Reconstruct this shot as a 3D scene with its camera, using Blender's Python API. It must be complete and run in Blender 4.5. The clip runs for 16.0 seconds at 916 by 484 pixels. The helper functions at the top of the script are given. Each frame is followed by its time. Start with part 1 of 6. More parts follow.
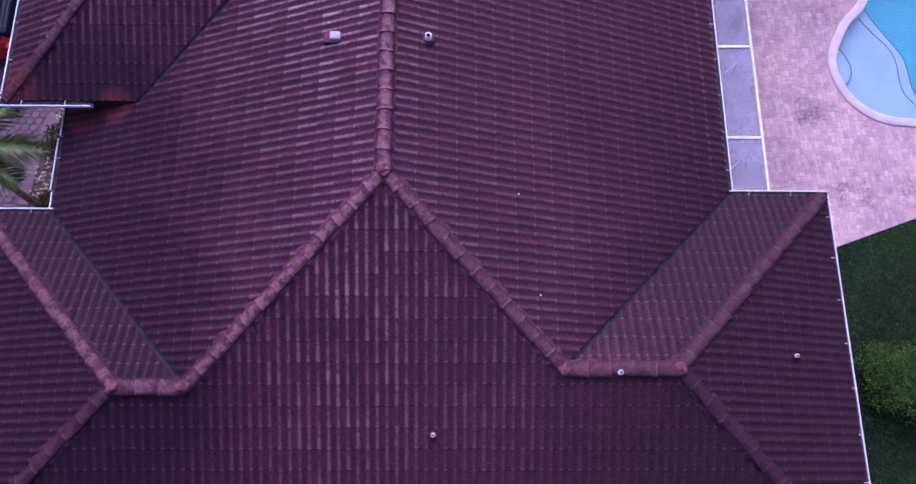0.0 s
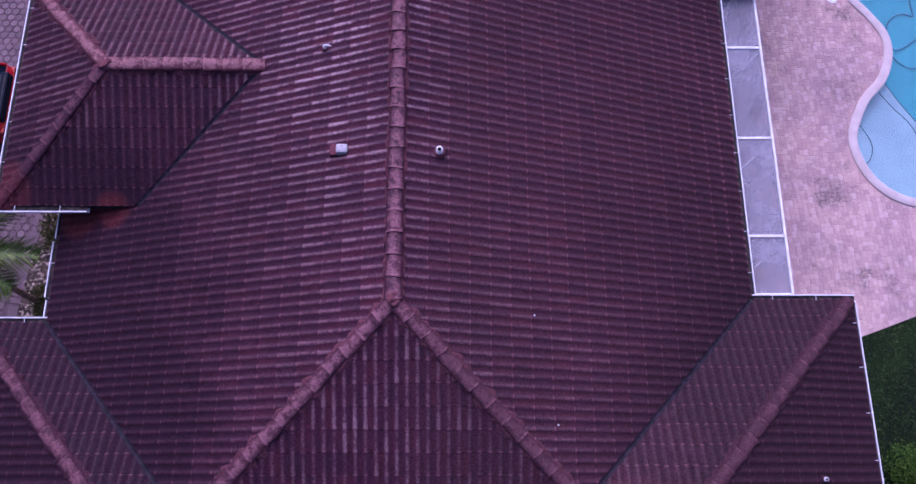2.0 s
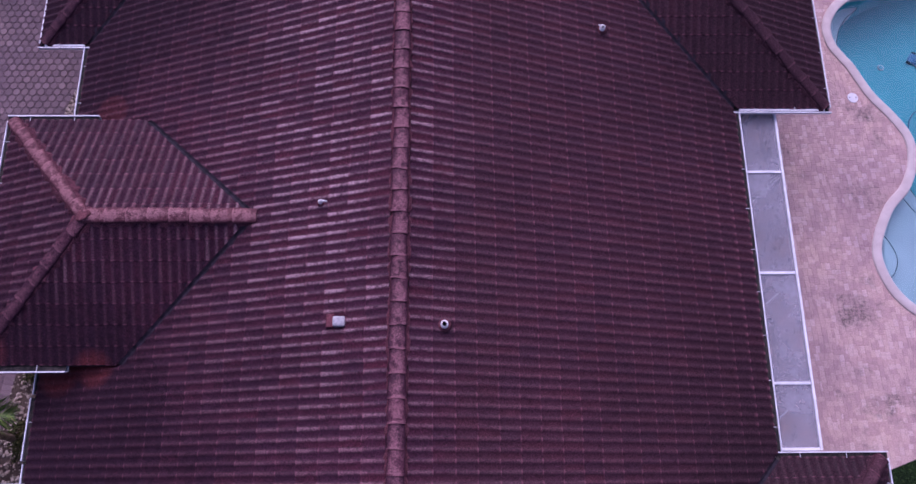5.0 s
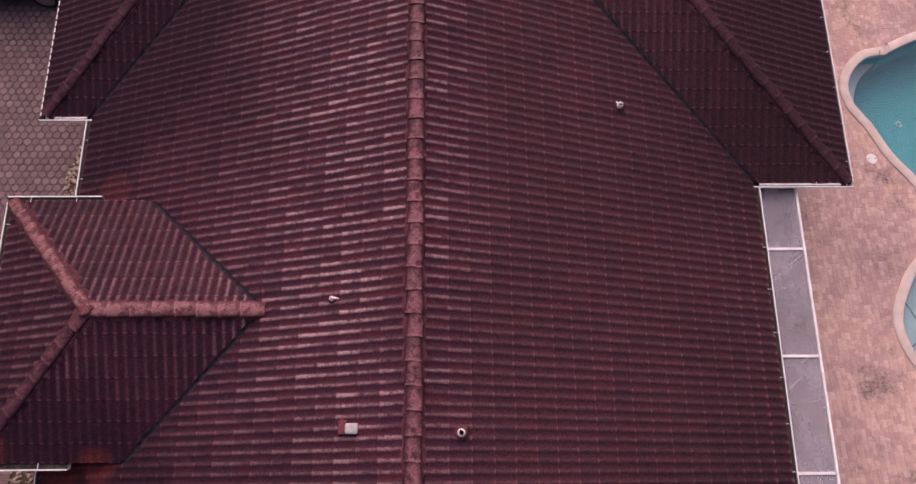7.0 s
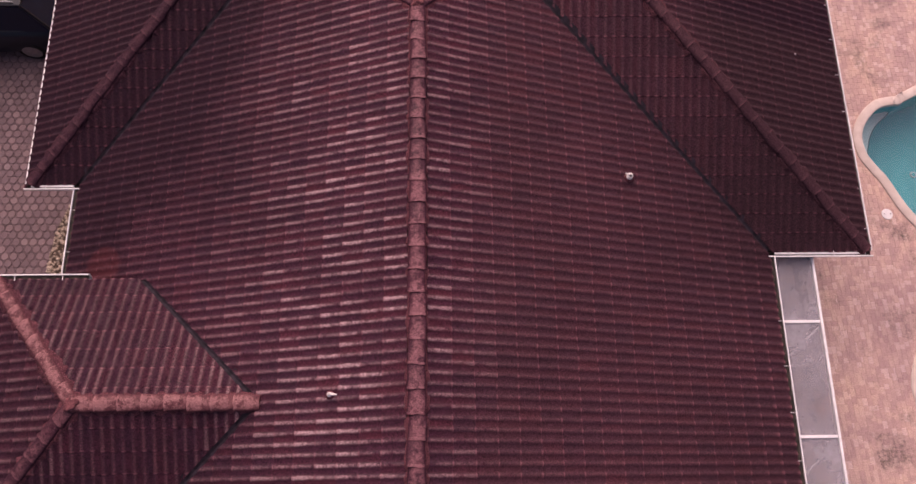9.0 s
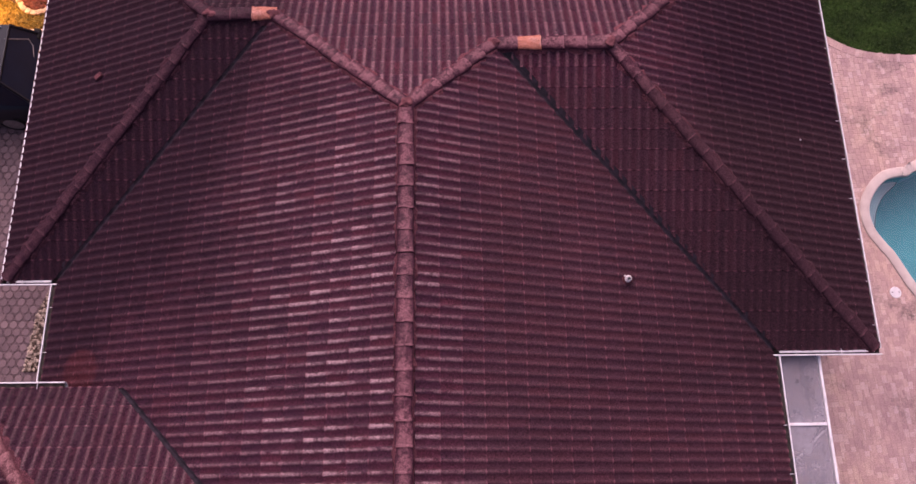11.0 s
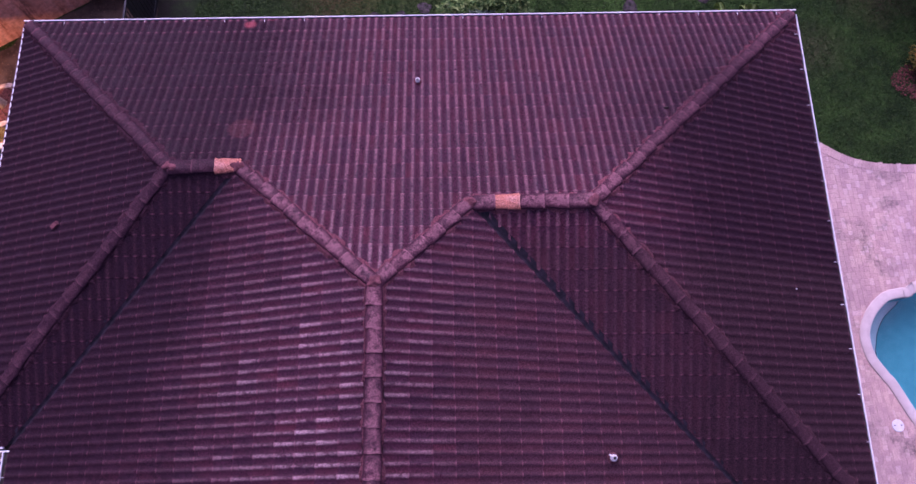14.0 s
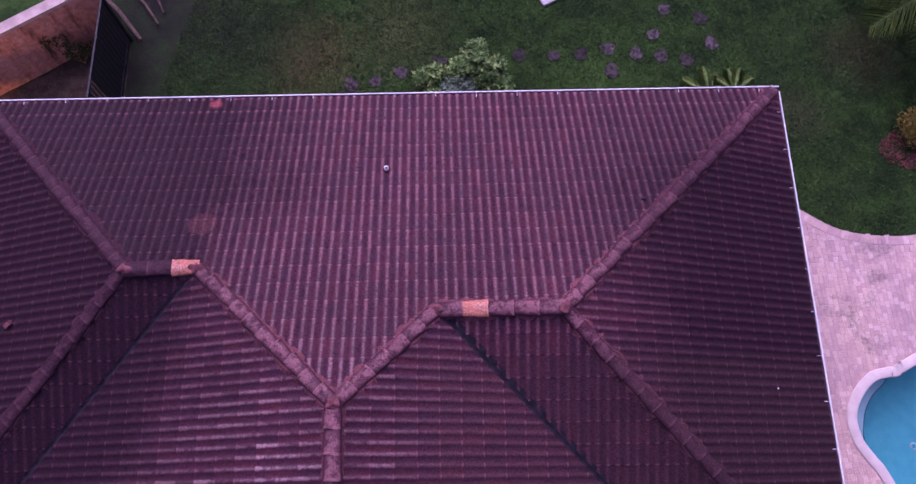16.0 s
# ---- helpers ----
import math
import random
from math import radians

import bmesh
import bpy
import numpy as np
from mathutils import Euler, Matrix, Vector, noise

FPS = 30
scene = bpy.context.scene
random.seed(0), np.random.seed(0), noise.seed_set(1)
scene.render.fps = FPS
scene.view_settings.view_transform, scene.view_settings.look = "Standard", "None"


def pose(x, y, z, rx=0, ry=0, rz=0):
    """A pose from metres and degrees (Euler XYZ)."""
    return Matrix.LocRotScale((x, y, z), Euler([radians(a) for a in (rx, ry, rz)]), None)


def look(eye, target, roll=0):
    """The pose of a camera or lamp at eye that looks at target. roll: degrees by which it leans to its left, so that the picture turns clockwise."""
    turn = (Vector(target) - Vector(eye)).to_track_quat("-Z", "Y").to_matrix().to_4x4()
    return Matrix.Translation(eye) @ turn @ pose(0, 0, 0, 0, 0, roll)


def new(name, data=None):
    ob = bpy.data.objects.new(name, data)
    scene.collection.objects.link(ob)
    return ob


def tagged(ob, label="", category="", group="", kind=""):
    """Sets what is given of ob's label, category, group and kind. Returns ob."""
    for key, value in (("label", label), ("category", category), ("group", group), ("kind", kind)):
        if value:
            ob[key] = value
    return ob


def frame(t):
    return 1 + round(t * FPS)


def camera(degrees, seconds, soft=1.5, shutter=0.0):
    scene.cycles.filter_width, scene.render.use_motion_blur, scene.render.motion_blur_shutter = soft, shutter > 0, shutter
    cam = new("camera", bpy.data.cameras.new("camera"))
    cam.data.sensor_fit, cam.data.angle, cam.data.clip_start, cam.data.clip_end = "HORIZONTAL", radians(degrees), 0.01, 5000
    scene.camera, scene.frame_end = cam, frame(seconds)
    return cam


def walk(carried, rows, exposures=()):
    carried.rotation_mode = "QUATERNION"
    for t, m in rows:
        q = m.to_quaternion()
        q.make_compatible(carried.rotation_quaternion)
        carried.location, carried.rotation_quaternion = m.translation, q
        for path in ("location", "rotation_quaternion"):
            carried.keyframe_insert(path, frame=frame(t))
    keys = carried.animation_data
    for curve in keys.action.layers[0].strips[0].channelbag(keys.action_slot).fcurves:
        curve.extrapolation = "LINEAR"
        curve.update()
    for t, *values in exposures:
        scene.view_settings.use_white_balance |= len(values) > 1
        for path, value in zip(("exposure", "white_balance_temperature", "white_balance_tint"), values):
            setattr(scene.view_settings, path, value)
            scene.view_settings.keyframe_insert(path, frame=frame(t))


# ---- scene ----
cam = camera(61.0, 16.0)
PATH = [
    (0, (0.951, -4.364, 16.179), (0.986, -3.791, 14.264), 3.6),
    (0.5, (0.826, -3.95, 16.141), (0.862, -3.373, 14.227), 3.7),
    (1, (0.765, -3.445, 16.158), (0.801, -2.867, 14.243), 3.6),
    (1.5, (0.784, -2.941, 16.162), (0.817, -2.36, 14.249), 3.3),
    (2, (0.777, -2.465, 16.146), (0.809, -1.878, 14.234), 3.1),
    (2.5, (0.73, -1.965, 16.135), (0.763, -1.38, 14.223), 3.3),
    (3, (0.718, -1.494, 16.127), (0.753, -0.909, 14.214), 3.3),
    (3.5, (0.71, -1.029, 16.102), (0.745, -0.442, 14.19), 3.2),
    (4, (0.732, -0.58, 16.037), (0.766, 0.007, 14.125), 3.1),
    (6.5, (0.497, 1.368, 16.058), (0.536, 1.966, 14.15), 3.3),
    (7, (0.445, 1.719, 16.069), (0.482, 2.315, 14.161), 3.2),
    (7.5, (0.407, 2.038, 16.034), (0.446, 2.636, 14.126), 3.2),
    (8, (0.373, 2.385, 15.986), (0.414, 2.983, 14.078), 3.4),
    (10.5, (0.523, 4.374, 15.843), (0.559, 4.975, 13.935), 2.7),
    (11, (0.595, 4.864, 15.899), (0.629, 5.465, 13.992), 2.6),
    (11.5, (0.622, 5.346, 15.909), (0.656, 5.949, 14.002), 2.5),
    (12, (0.632, 5.819, 15.936), (0.667, 6.426, 14.03), 2.5),
    (12.5, (0.695, 6.3, 15.957), (0.73, 6.907, 14.052), 2.4),
    (13, (0.794, 6.73, 15.931), (0.829, 7.342, 14.027), 2.4),
    (13.5, (0.906, 7.161, 15.946), (0.94, 7.77, 14.042), 2.3),
    (14, (1.03, 7.567, 15.972), (1.064, 8.177, 14.068), 2.3),
    (14.5, (1.178, 7.968, 15.964), (1.212, 8.579, 14.06), 2.1),
    (15, (1.322, 8.399, 15.963), (1.355, 9.009, 14.059), 2.1),
    (15.5, (1.445, 8.785, 15.972), (1.481, 9.403, 14.07), 2.3),
    (16, (1.553, 9.207, 16.011), (1.59, 9.823, 14.109), 2.4),
]
# stops, kelvin and tint: the clip's own white balance drifts from violet to neutral and back
EXPOSURES = [(0.0, 0.18, 4780, 52), (2.5, -0.08, 4840, 50), (4.2, -0.22, 4880, 48), (6.3, -0.18, 6150, 38), (7.0, -0.15, 6850, 33), (10.3, 0.02, 7200, 35), (12.0, 0.00, 5300, 58), (16.0, 0.05, 5200, 62)]
walk(cam, [(t, look(eye, target, roll)) for t, eye, target, roll in PATH], EXPOSURES)

# ---- light ----
world = bpy.data.worlds.new("sky")
scene.world = world
world.use_nodes = True
wn, wl = world.node_tree.nodes, world.node_tree.links
sky = wn.new("ShaderNodeTexSky")
sky.sky_type, sky.sun_disc = "NISHITA", False
sky.sun_elevation, sky.sun_rotation = radians(49), radians(-11)
sky.air_density, sky.dust_density, sky.ozone_density = 1.0, 8.0, 1.0
wn["Background"].inputs["Strength"].default_value = 0.12
wl.new(sky.outputs[0], wn["Background"].inputs["Color"])

sun_data = bpy.data.lights.new("sun", "SUN")
sun_data.energy, sun_data.angle, sun_data.color = 1.88, radians(92), (1.0, 0.88, 0.87)
sun = new("sun", sun_data)
sun.matrix_world = look((-3.2, 17, 20), (0, 0, 0))

# ---- materials ----
def nodes_of(name):
    m = bpy.data.materials.new(name)
    m.use_nodes = True
    t = m.node_tree
    t.nodes["Principled BSDF"].inputs["Specular IOR Level"].default_value = 0.2
    return m, t.nodes, t.links, t.nodes["Principled BSDF"]


def add(ns, kind, **values):
    n = ns.new(kind)
    for key, v in values.items():
        n.inputs[key].default_value = v
    return n


def ramp(ns, stops):
    r = ns.new("ShaderNodeValToRGB")
    e = r.color_ramp.elements
    while len(e) < len(stops):
        e.new(0.5)
    for el, (p, c) in zip(e, stops):
        el.position, el.color = p, (*c, 1) if len(c) == 3 else c
    return r


def mixc(ns, ls, fac, a, b, mode="MIX"):
    m = ns.new("ShaderNodeMix")
    m.data_type, m.blend_type = "RGBA", mode
    for sock, v in ((m.inputs[0], fac), (m.inputs[6], a), (m.inputs[7], b)):
        if isinstance(v, bpy.types.NodeSocket):
            ls.new(v, sock)
        elif isinstance(v, (int, float)):
            sock.default_value = v
        else:
            sock.default_value = (*v, 1)
    return m.outputs[2]


def calc(ns, ls, op, a, b=0.0):
    m = ns.new("ShaderNodeMath")
    m.operation = op
    for sock, v in ((m.inputs[0], a), (m.inputs[1], b)):
        if isinstance(v, bpy.types.NodeSocket):
            ls.new(v, sock)
        else:
            sock.default_value = v
    return m.outputs[0]


def world_grain(ns, ls, scale, detail=4.0, rough=0.6):
    c = ns.new("ShaderNodeNewGeometry")
    n = add(ns, "ShaderNodeTexNoise", Scale=scale, Detail=detail, Roughness=rough)
    ls.new(c.outputs["Position"], n.inputs["Vector"])
    return n.outputs["Fac"]


def piece_random(ns, ls):
    g, o = ns.new("ShaderNodeNewGeometry"), ns.new("ShaderNodeObjectInfo")
    return calc(ns, ls, "FRACT", calc(ns, ls, "ADD", g.outputs["Random Per Island"], o.outputs["Random"]))


def bump(ns, ls, bsdf, height, strength, distance):
    b = add(ns, "ShaderNodeBump", Strength=strength, Distance=distance)
    ls.new(height, b.inputs["Height"])
    ls.new(b.outputs[0], bsdf.inputs["Normal"])


def plain(name, a, b, scale=6.0, rough=0.6, metal=0.0, relief=0.2, depth=0.004, fine=90.0, vary=0.0):
    """A surface of two tones: broad patches, fine grain, some relief; vary: how much pieces differ."""
    m, ns, ls, p = nodes_of(name)
    broad, small = world_grain(ns, ls, scale, 5), world_grain(ns, ls, fine, 3)
    f = calc(ns, ls, "ADD", calc(ns, ls, "MULTIPLY", broad, 0.65), calc(ns, ls, "MULTIPLY", small, 0.35))
    r = ramp(ns, [(0.42, a), (0.58, b)])
    ls.new(f, r.inputs[0])
    col = r.outputs[0]
    if vary:
        s = ramp(ns, [(0, (1 - vary,) * 3), (1, (1 + vary,) * 3)])
        ls.new(piece_random(ns, ls), s.inputs[0])
        col = mixc(ns, ls, 1.0, col, s.outputs[0], "MULTIPLY")
    ls.new(col, p.inputs["Base Color"])
    p.inputs["Roughness"].default_value, p.inputs["Metallic"].default_value = rough, metal
    if relief:
        bump(ns, ls, p, f, relief, depth)
    return m


def tile_material(name, stops, crown, stain_shade, stain_shade_amount, rough, worn=0.8, gloss=0.28, tipped=1.0, belted=1.0, spread=0.0):
    m, ns, ls, p = nodes_of(name)
    rnd = piece_random(ns, ls)
    span = ns.new("ShaderNodeAttribute")
    span.attribute_name = "across"
    # the two pans of a tile weather apart, and its edge roll is the paler one
    second = calc(ns, ls, "GREATER_THAN", span.outputs["Fac"], 0.62)
    pan_rnd = calc(ns, ls, "FRACT", calc(ns, ls, "ADD", calc(ns, ls, "MULTIPLY", rnd, 5.17), calc(ns, ls, "MULTIPLY", second, 0.53)))
    edge_roll = calc(ns, ls, "SUBTRACT", 1.0, calc(ns, ls, "MULTIPLY", calc(ns, ls, "GREATER_THAN", span.outputs["Fac"], 0.37), 0.26))
    r = ramp(ns, stops)
    ls.new(pan_rnd, r.inputs[0])
    uv = ns.new("ShaderNodeUVMap")
    sep = ns.new("ShaderNodeSeparateXYZ")
    ls.new(uv.outputs[0], sep.inputs[0])
    grit, fine, mid, broad = world_grain(ns, ls, 130, 3, 0.8), world_grain(ns, ls, 38, 5, 0.75), world_grain(ns, ls, 8, 4, 0.65), world_grain(ns, ls, 0.5, 4, 0.6)
    # bleached crowns and noses, broken up by the grain
    narrow = calc(ns, ls, "POWER", sep.outputs[1], 1.5)
    other = calc(ns, ls, "FRACT", calc(ns, ls, "MULTIPLY", rnd, 7.31))
    along = calc(ns, ls, "MULTIPLY", calc(ns, ls, "ADD", 0.60, calc(ns, ls, "MULTIPLY", calc(ns, ls, "POWER", sep.outputs[0], 1.4), 0.40)), calc(ns, ls, "ADD", 0.90 - 0.18 * tipped, calc(ns, ls, "MULTIPLY", calc(ns, ls, "POWER", other, 1.6), 0.2 + 0.36 * tipped)))
    blot = ramp(ns, [(0.38, (0.52 - 0.44 * spread,) * 3), (0.62, (1.24 + 0.2 * spread,) * 3)])
    ls.new(mid, blot.inputs[0])
    wear = calc(ns, ls, "MULTIPLY", calc(ns, ls, "MULTIPLY", narrow, calc(ns, ls, "MULTIPLY", along, edge_roll)), calc(ns, ls, "MULTIPLY", blot.outputs[0], calc(ns, ls, "ADD", 0.45, calc(ns, ls, "MULTIPLY", fine, 0.8))))
    wr = ramp(ns, [(0.19 - 0.11 * spread, (0, 0, 0)), (0.64 - 0.22 * spread, (1, 1, 1))])
    ls.new(wear, wr.inputs[0])
    nose = ramp(ns, [(0.945, (0, 0, 0)), (0.995, (1, 1, 1))])
    ls.new(sep.outputs[0], nose.inputs[0])
    both = calc(ns, ls, "MAXIMUM", wr.outputs[0], calc(ns, ls, "MULTIPLY", nose.outputs[0], calc(ns, ls, "MULTIPLY", fine, calc(ns, ls, "MULTIPLY", calc(ns, ls, "POWER", sep.outputs[1], 2.5), 0.1 + 1.0 * tipped))))
    place = ns.new("ShaderNodeNewGeometry")
    xyz = ns.new("ShaderNodeSeparateXYZ")
    ls.new(place.outputs["Position"], xyz.inputs[0])
    # paler crown belt: wear, and west sky sheen put into the colour
    belt = calc(ns, ls, "SUBTRACT", 1.0, calc(ns, ls, "DIVIDE", calc(ns, ls, "ABSOLUTE", calc(ns, ls, "ADD", xyz.outputs[0], 1.1)), 2.7))
    ends = calc(ns, ls, "SUBTRACT", 1.0, calc(ns, ls, "DIVIDE", calc(ns, ls, "ABSOLUTE", calc(ns, ls, "SUBTRACT", xyz.outputs[1], 5.9)), 5.9))
    belt = calc(ns, ls, "MULTIPLY", calc(ns, ls, "MAXIMUM", belt, 0.0), calc(ns, ls, "MINIMUM", calc(ns, ls, "MAXIMUM", calc(ns, ls, "MULTIPLY", ends, 1.7), 0.0), 1.0))
    wing = ns.new("ShaderNodeVectorMath")
    wing.operation = "DISTANCE"
    wing.inputs[1].default_value = (-6.2, 4.4, 3.7)
    ls.new(place.outputs["Position"], wing.inputs[0])
    belt = calc(ns, ls, "MAXIMUM", belt, calc(ns, ls, "MULTIPLY", calc(ns, ls, "SUBTRACT", 1.0, calc(ns, ls, "DIVIDE", wing.outputs["Value"], 2.0)), 0.55))
    gable = ns.new("ShaderNodeVectorMath")
    gable.operation = "DISTANCE"
    gable.inputs[1].default_value = (0.9, -1.6, 4.2)
    ls.new(place.outputs["Position"], gable.inputs[0])
    belt = calc(ns, ls, "MAXIMUM", belt, calc(ns, ls, "MULTIPLY", calc(ns, ls, "SUBTRACT", 1.0, calc(ns, ls, "DIVIDE", gable.outputs["Value"], 3.4)), 0.6))
    # east slope: crowns less pale, pans less dark, less gloss
    east_cut = calc(ns, ls, "SUBTRACT", 1.0, calc(ns, ls, "MULTIPLY", calc(ns, ls, "MINIMUM", calc(ns, ls, "MAXIMUM", calc(ns, ls, "MULTIPLY", calc(ns, ls, "SUBTRACT", xyz.outputs[0], calc(ns, ls, "MULTIPLY", xyz.outputs[1], 0.065)), 1.1), 0.0), 1.0), calc(ns, ls, "MINIMUM", calc(ns, ls, "MAXIMUM", calc(ns, ls, "SUBTRACT", 11.5, xyz.outputs[1]), 0.0), 0.5)))
    pale = mixc(ns, ls, calc(ns, ls, "MULTIPLY", calc(ns, ls, "MULTIPLY", belt, calc(ns, ls, "ADD", 0.55, calc(ns, ls, "MULTIPLY", other, 0.9))), 0.88 * belted), crown, (0.50, 0.325, 0.345))
    col = mixc(ns, ls, calc(ns, ls, "MULTIPLY", calc(ns, ls, "MULTIPLY", both, east_cut), worn), r.outputs[0], pale)
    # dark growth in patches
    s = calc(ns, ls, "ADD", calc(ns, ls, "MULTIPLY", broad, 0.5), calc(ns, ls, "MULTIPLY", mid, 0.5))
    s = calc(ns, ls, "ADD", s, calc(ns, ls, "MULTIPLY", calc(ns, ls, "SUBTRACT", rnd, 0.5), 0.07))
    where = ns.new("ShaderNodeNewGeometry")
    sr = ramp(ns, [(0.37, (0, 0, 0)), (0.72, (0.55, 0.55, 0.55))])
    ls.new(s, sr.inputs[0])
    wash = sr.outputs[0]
    # growth and soft shade put into the colour, in zones placed by hand
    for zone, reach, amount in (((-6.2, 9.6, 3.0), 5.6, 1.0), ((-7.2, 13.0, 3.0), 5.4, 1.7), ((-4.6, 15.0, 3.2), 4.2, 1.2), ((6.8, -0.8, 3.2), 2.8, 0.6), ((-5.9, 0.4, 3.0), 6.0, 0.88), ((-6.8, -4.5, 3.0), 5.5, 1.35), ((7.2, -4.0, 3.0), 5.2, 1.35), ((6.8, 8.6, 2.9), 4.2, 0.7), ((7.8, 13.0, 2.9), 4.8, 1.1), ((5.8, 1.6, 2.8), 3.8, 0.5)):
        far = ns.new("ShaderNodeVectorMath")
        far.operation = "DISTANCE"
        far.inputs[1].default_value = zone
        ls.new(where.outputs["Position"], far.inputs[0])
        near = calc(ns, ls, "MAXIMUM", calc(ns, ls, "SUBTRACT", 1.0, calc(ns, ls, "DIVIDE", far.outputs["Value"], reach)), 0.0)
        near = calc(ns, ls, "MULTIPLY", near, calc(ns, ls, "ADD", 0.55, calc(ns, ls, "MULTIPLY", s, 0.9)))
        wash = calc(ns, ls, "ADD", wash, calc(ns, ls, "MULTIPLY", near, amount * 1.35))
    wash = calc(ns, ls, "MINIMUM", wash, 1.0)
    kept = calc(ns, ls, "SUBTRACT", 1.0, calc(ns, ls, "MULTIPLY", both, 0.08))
    col = mixc(ns, ls, calc(ns, ls, "MULTIPLY", calc(ns, ls, "MULTIPLY", wash, kept), stain_shade_amount), col, stain_shade)
    # hollows between the rolls go darker in noise patches
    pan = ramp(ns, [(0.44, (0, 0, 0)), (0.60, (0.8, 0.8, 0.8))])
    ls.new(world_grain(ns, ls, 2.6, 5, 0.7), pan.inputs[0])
    unwashed = calc(ns, ls, "MAXIMUM", calc(ns, ls, "SUBTRACT", 1.0, calc(ns, ls, "MULTIPLY", wash, 0.9)), 0.0)
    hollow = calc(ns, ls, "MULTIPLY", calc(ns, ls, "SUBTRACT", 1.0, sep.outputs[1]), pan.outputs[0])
    col = mixc(ns, ls, calc(ns, ls, "MULTIPLY", calc(ns, ls, "MULTIPLY", hollow, east_cut), 0.4 * tipped), col, (0.022, 0.0113, 0.0215))
    # a thin grey tone mixed in over the east slope
    grey_mix = calc(ns, ls, "MULTIPLY", calc(ns, ls, "SUBTRACT", 1.0, east_cut), calc(ns, ls, "ADD", 0.35, calc(ns, ls, "MULTIPLY", fine, 0.9)))
    col = mixc(ns, ls, calc(ns, ls, "MULTIPLY", grey_mix, 0.75), col, (0.049, 0.0255, 0.0275))
    for zone, reach, tone, most in (((-5.75, 2.15, 2.85), 0.55, (0.13, 0.026, 0.024), 0.5), ((-5.0, 2.15, 3.1), 0.45, (0.13, 0.026, 0.024), 0.5), ((-5.4, 6.75, 3.0), 0.4, (0.11, 0.025, 0.026), 0.3), ((-6.9, 2.35, 3.4), 0.6, (0.12, 0.026, 0.026), 0.4), ((-2.71, 16.34, 2.80), 0.15, (0.30, 0.065, 0.075), 0.7), ((-2.30, 16.50, 2.76), 0.10, (0.30, 0.065, 0.075), 0.6), ((-2.39, 13.50, 3.97), 0.26, (0.12, 0.040, 0.044), 0.32), ((3.67, -3.15, 3.95), 0.8, (0.10, 0.031, 0.042), 0.14)):
        far = ns.new("ShaderNodeVectorMath")
        far.operation = "DISTANCE"
        far.inputs[1].default_value = zone
        ls.new(where.outputs["Position"], far.inputs[0])
        near = calc(ns, ls, "MAXIMUM", calc(ns, ls, "SUBTRACT", 1.0, calc(ns, ls, "DIVIDE", far.outputs["Value"], reach)), 0.0)
        near = calc(ns, ls, "MULTIPLY", near, calc(ns, ls, "ADD", 0.5, mid))
        col = mixc(ns, ls, calc(ns, ls, "MINIMUM", calc(ns, ls, "MULTIPLY", near, 1.6), most), col, tone)
    g = ramp(ns, [(0.36, (0.5 + 0.2 * spread,) * 3), (0.64, (1.55 - 0.25 * spread,) * 3)])
    ls.new(fine, g.inputs[0])
    col = mixc(ns, ls, 1.0, col, g.outputs[0], "MULTIPLY")
    g2 = ramp(ns, [(0.36, (0.46 + 0.25 * spread,) * 3), (0.64, (1.58 - 0.3 * spread,) * 3)])
    ls.new(grit, g2.inputs[0])
    col = mixc(ns, ls, 1.0, col, g2.outputs[0], "MULTIPLY")
    bare = calc(ns, ls, "MINIMUM", calc(ns, ls, "MAXIMUM", calc(ns, ls, "SUBTRACT", xyz.outputs[0], 5.0), 0.0), 0.8)
    bare = calc(ns, ls, "MULTIPLY", bare, calc(ns, ls, "MINIMUM", calc(ns, ls, "MAXIMUM", calc(ns, ls, "SUBTRACT", 7.4, xyz.outputs[1]), 0.12), 1.0))
    bare = calc(ns, ls, "MULTIPLY", bare, calc(ns, ls, "MINIMUM", calc(ns, ls, "MAXIMUM", calc(ns, ls, "SUBTRACT", calc(ns, ls, "MULTIPLY", xyz.outputs[1], 2.0), 1.4), 0.0), 1.0))
    bare = calc(ns, ls, "MAXIMUM", bare, calc(ns, ls, "MINIMUM", calc(ns, ls, "MAXIMUM", calc(ns, ls, "MULTIPLY", calc(ns, ls, "SUBTRACT", xyz.outputs[1], 15.6), 1.6), 0.0), 1.0))
    wide = ramp(ns, [(0.80, (0, 0, 0)), (0.97, (0.75, 0.75, 0.75)), (1.0, (1, 1, 1))])
    ls.new(sep.outputs[0], wide.inputs[0])
    tip = calc(ns, ls, "MAXIMUM", nose.outputs[0], calc(ns, ls, "MULTIPLY", wide.outputs[0], calc(ns, ls, "MULTIPLY", bare, calc(ns, ls, "ADD", 0.3, other))))
    tip = calc(ns, ls, "MULTIPLY", tip, calc(ns, ls, "MULTIPLY", calc(ns, ls, "POWER", sep.outputs[1], 1.7), calc(ns, ls, "MULTIPLY", mid, calc(ns, ls, "ADD", 1.9, bare))))
    col = mixc(ns, ls, calc(ns, ls, "MULTIPLY", calc(ns, ls, "MULTIPLY", tip, calc(ns, ls, "MAXIMUM", calc(ns, ls, "ADD", 0.45, calc(ns, ls, "MULTIPLY", unwashed, 0.55)), bare)), worn * tipped), col, tuple(1.35 * v for v in crown))
    # pale specks of worn slurry and lichen
    speck = ramp(ns, [(0.575, (0, 0, 0)), (0.66, (1, 1, 1))])
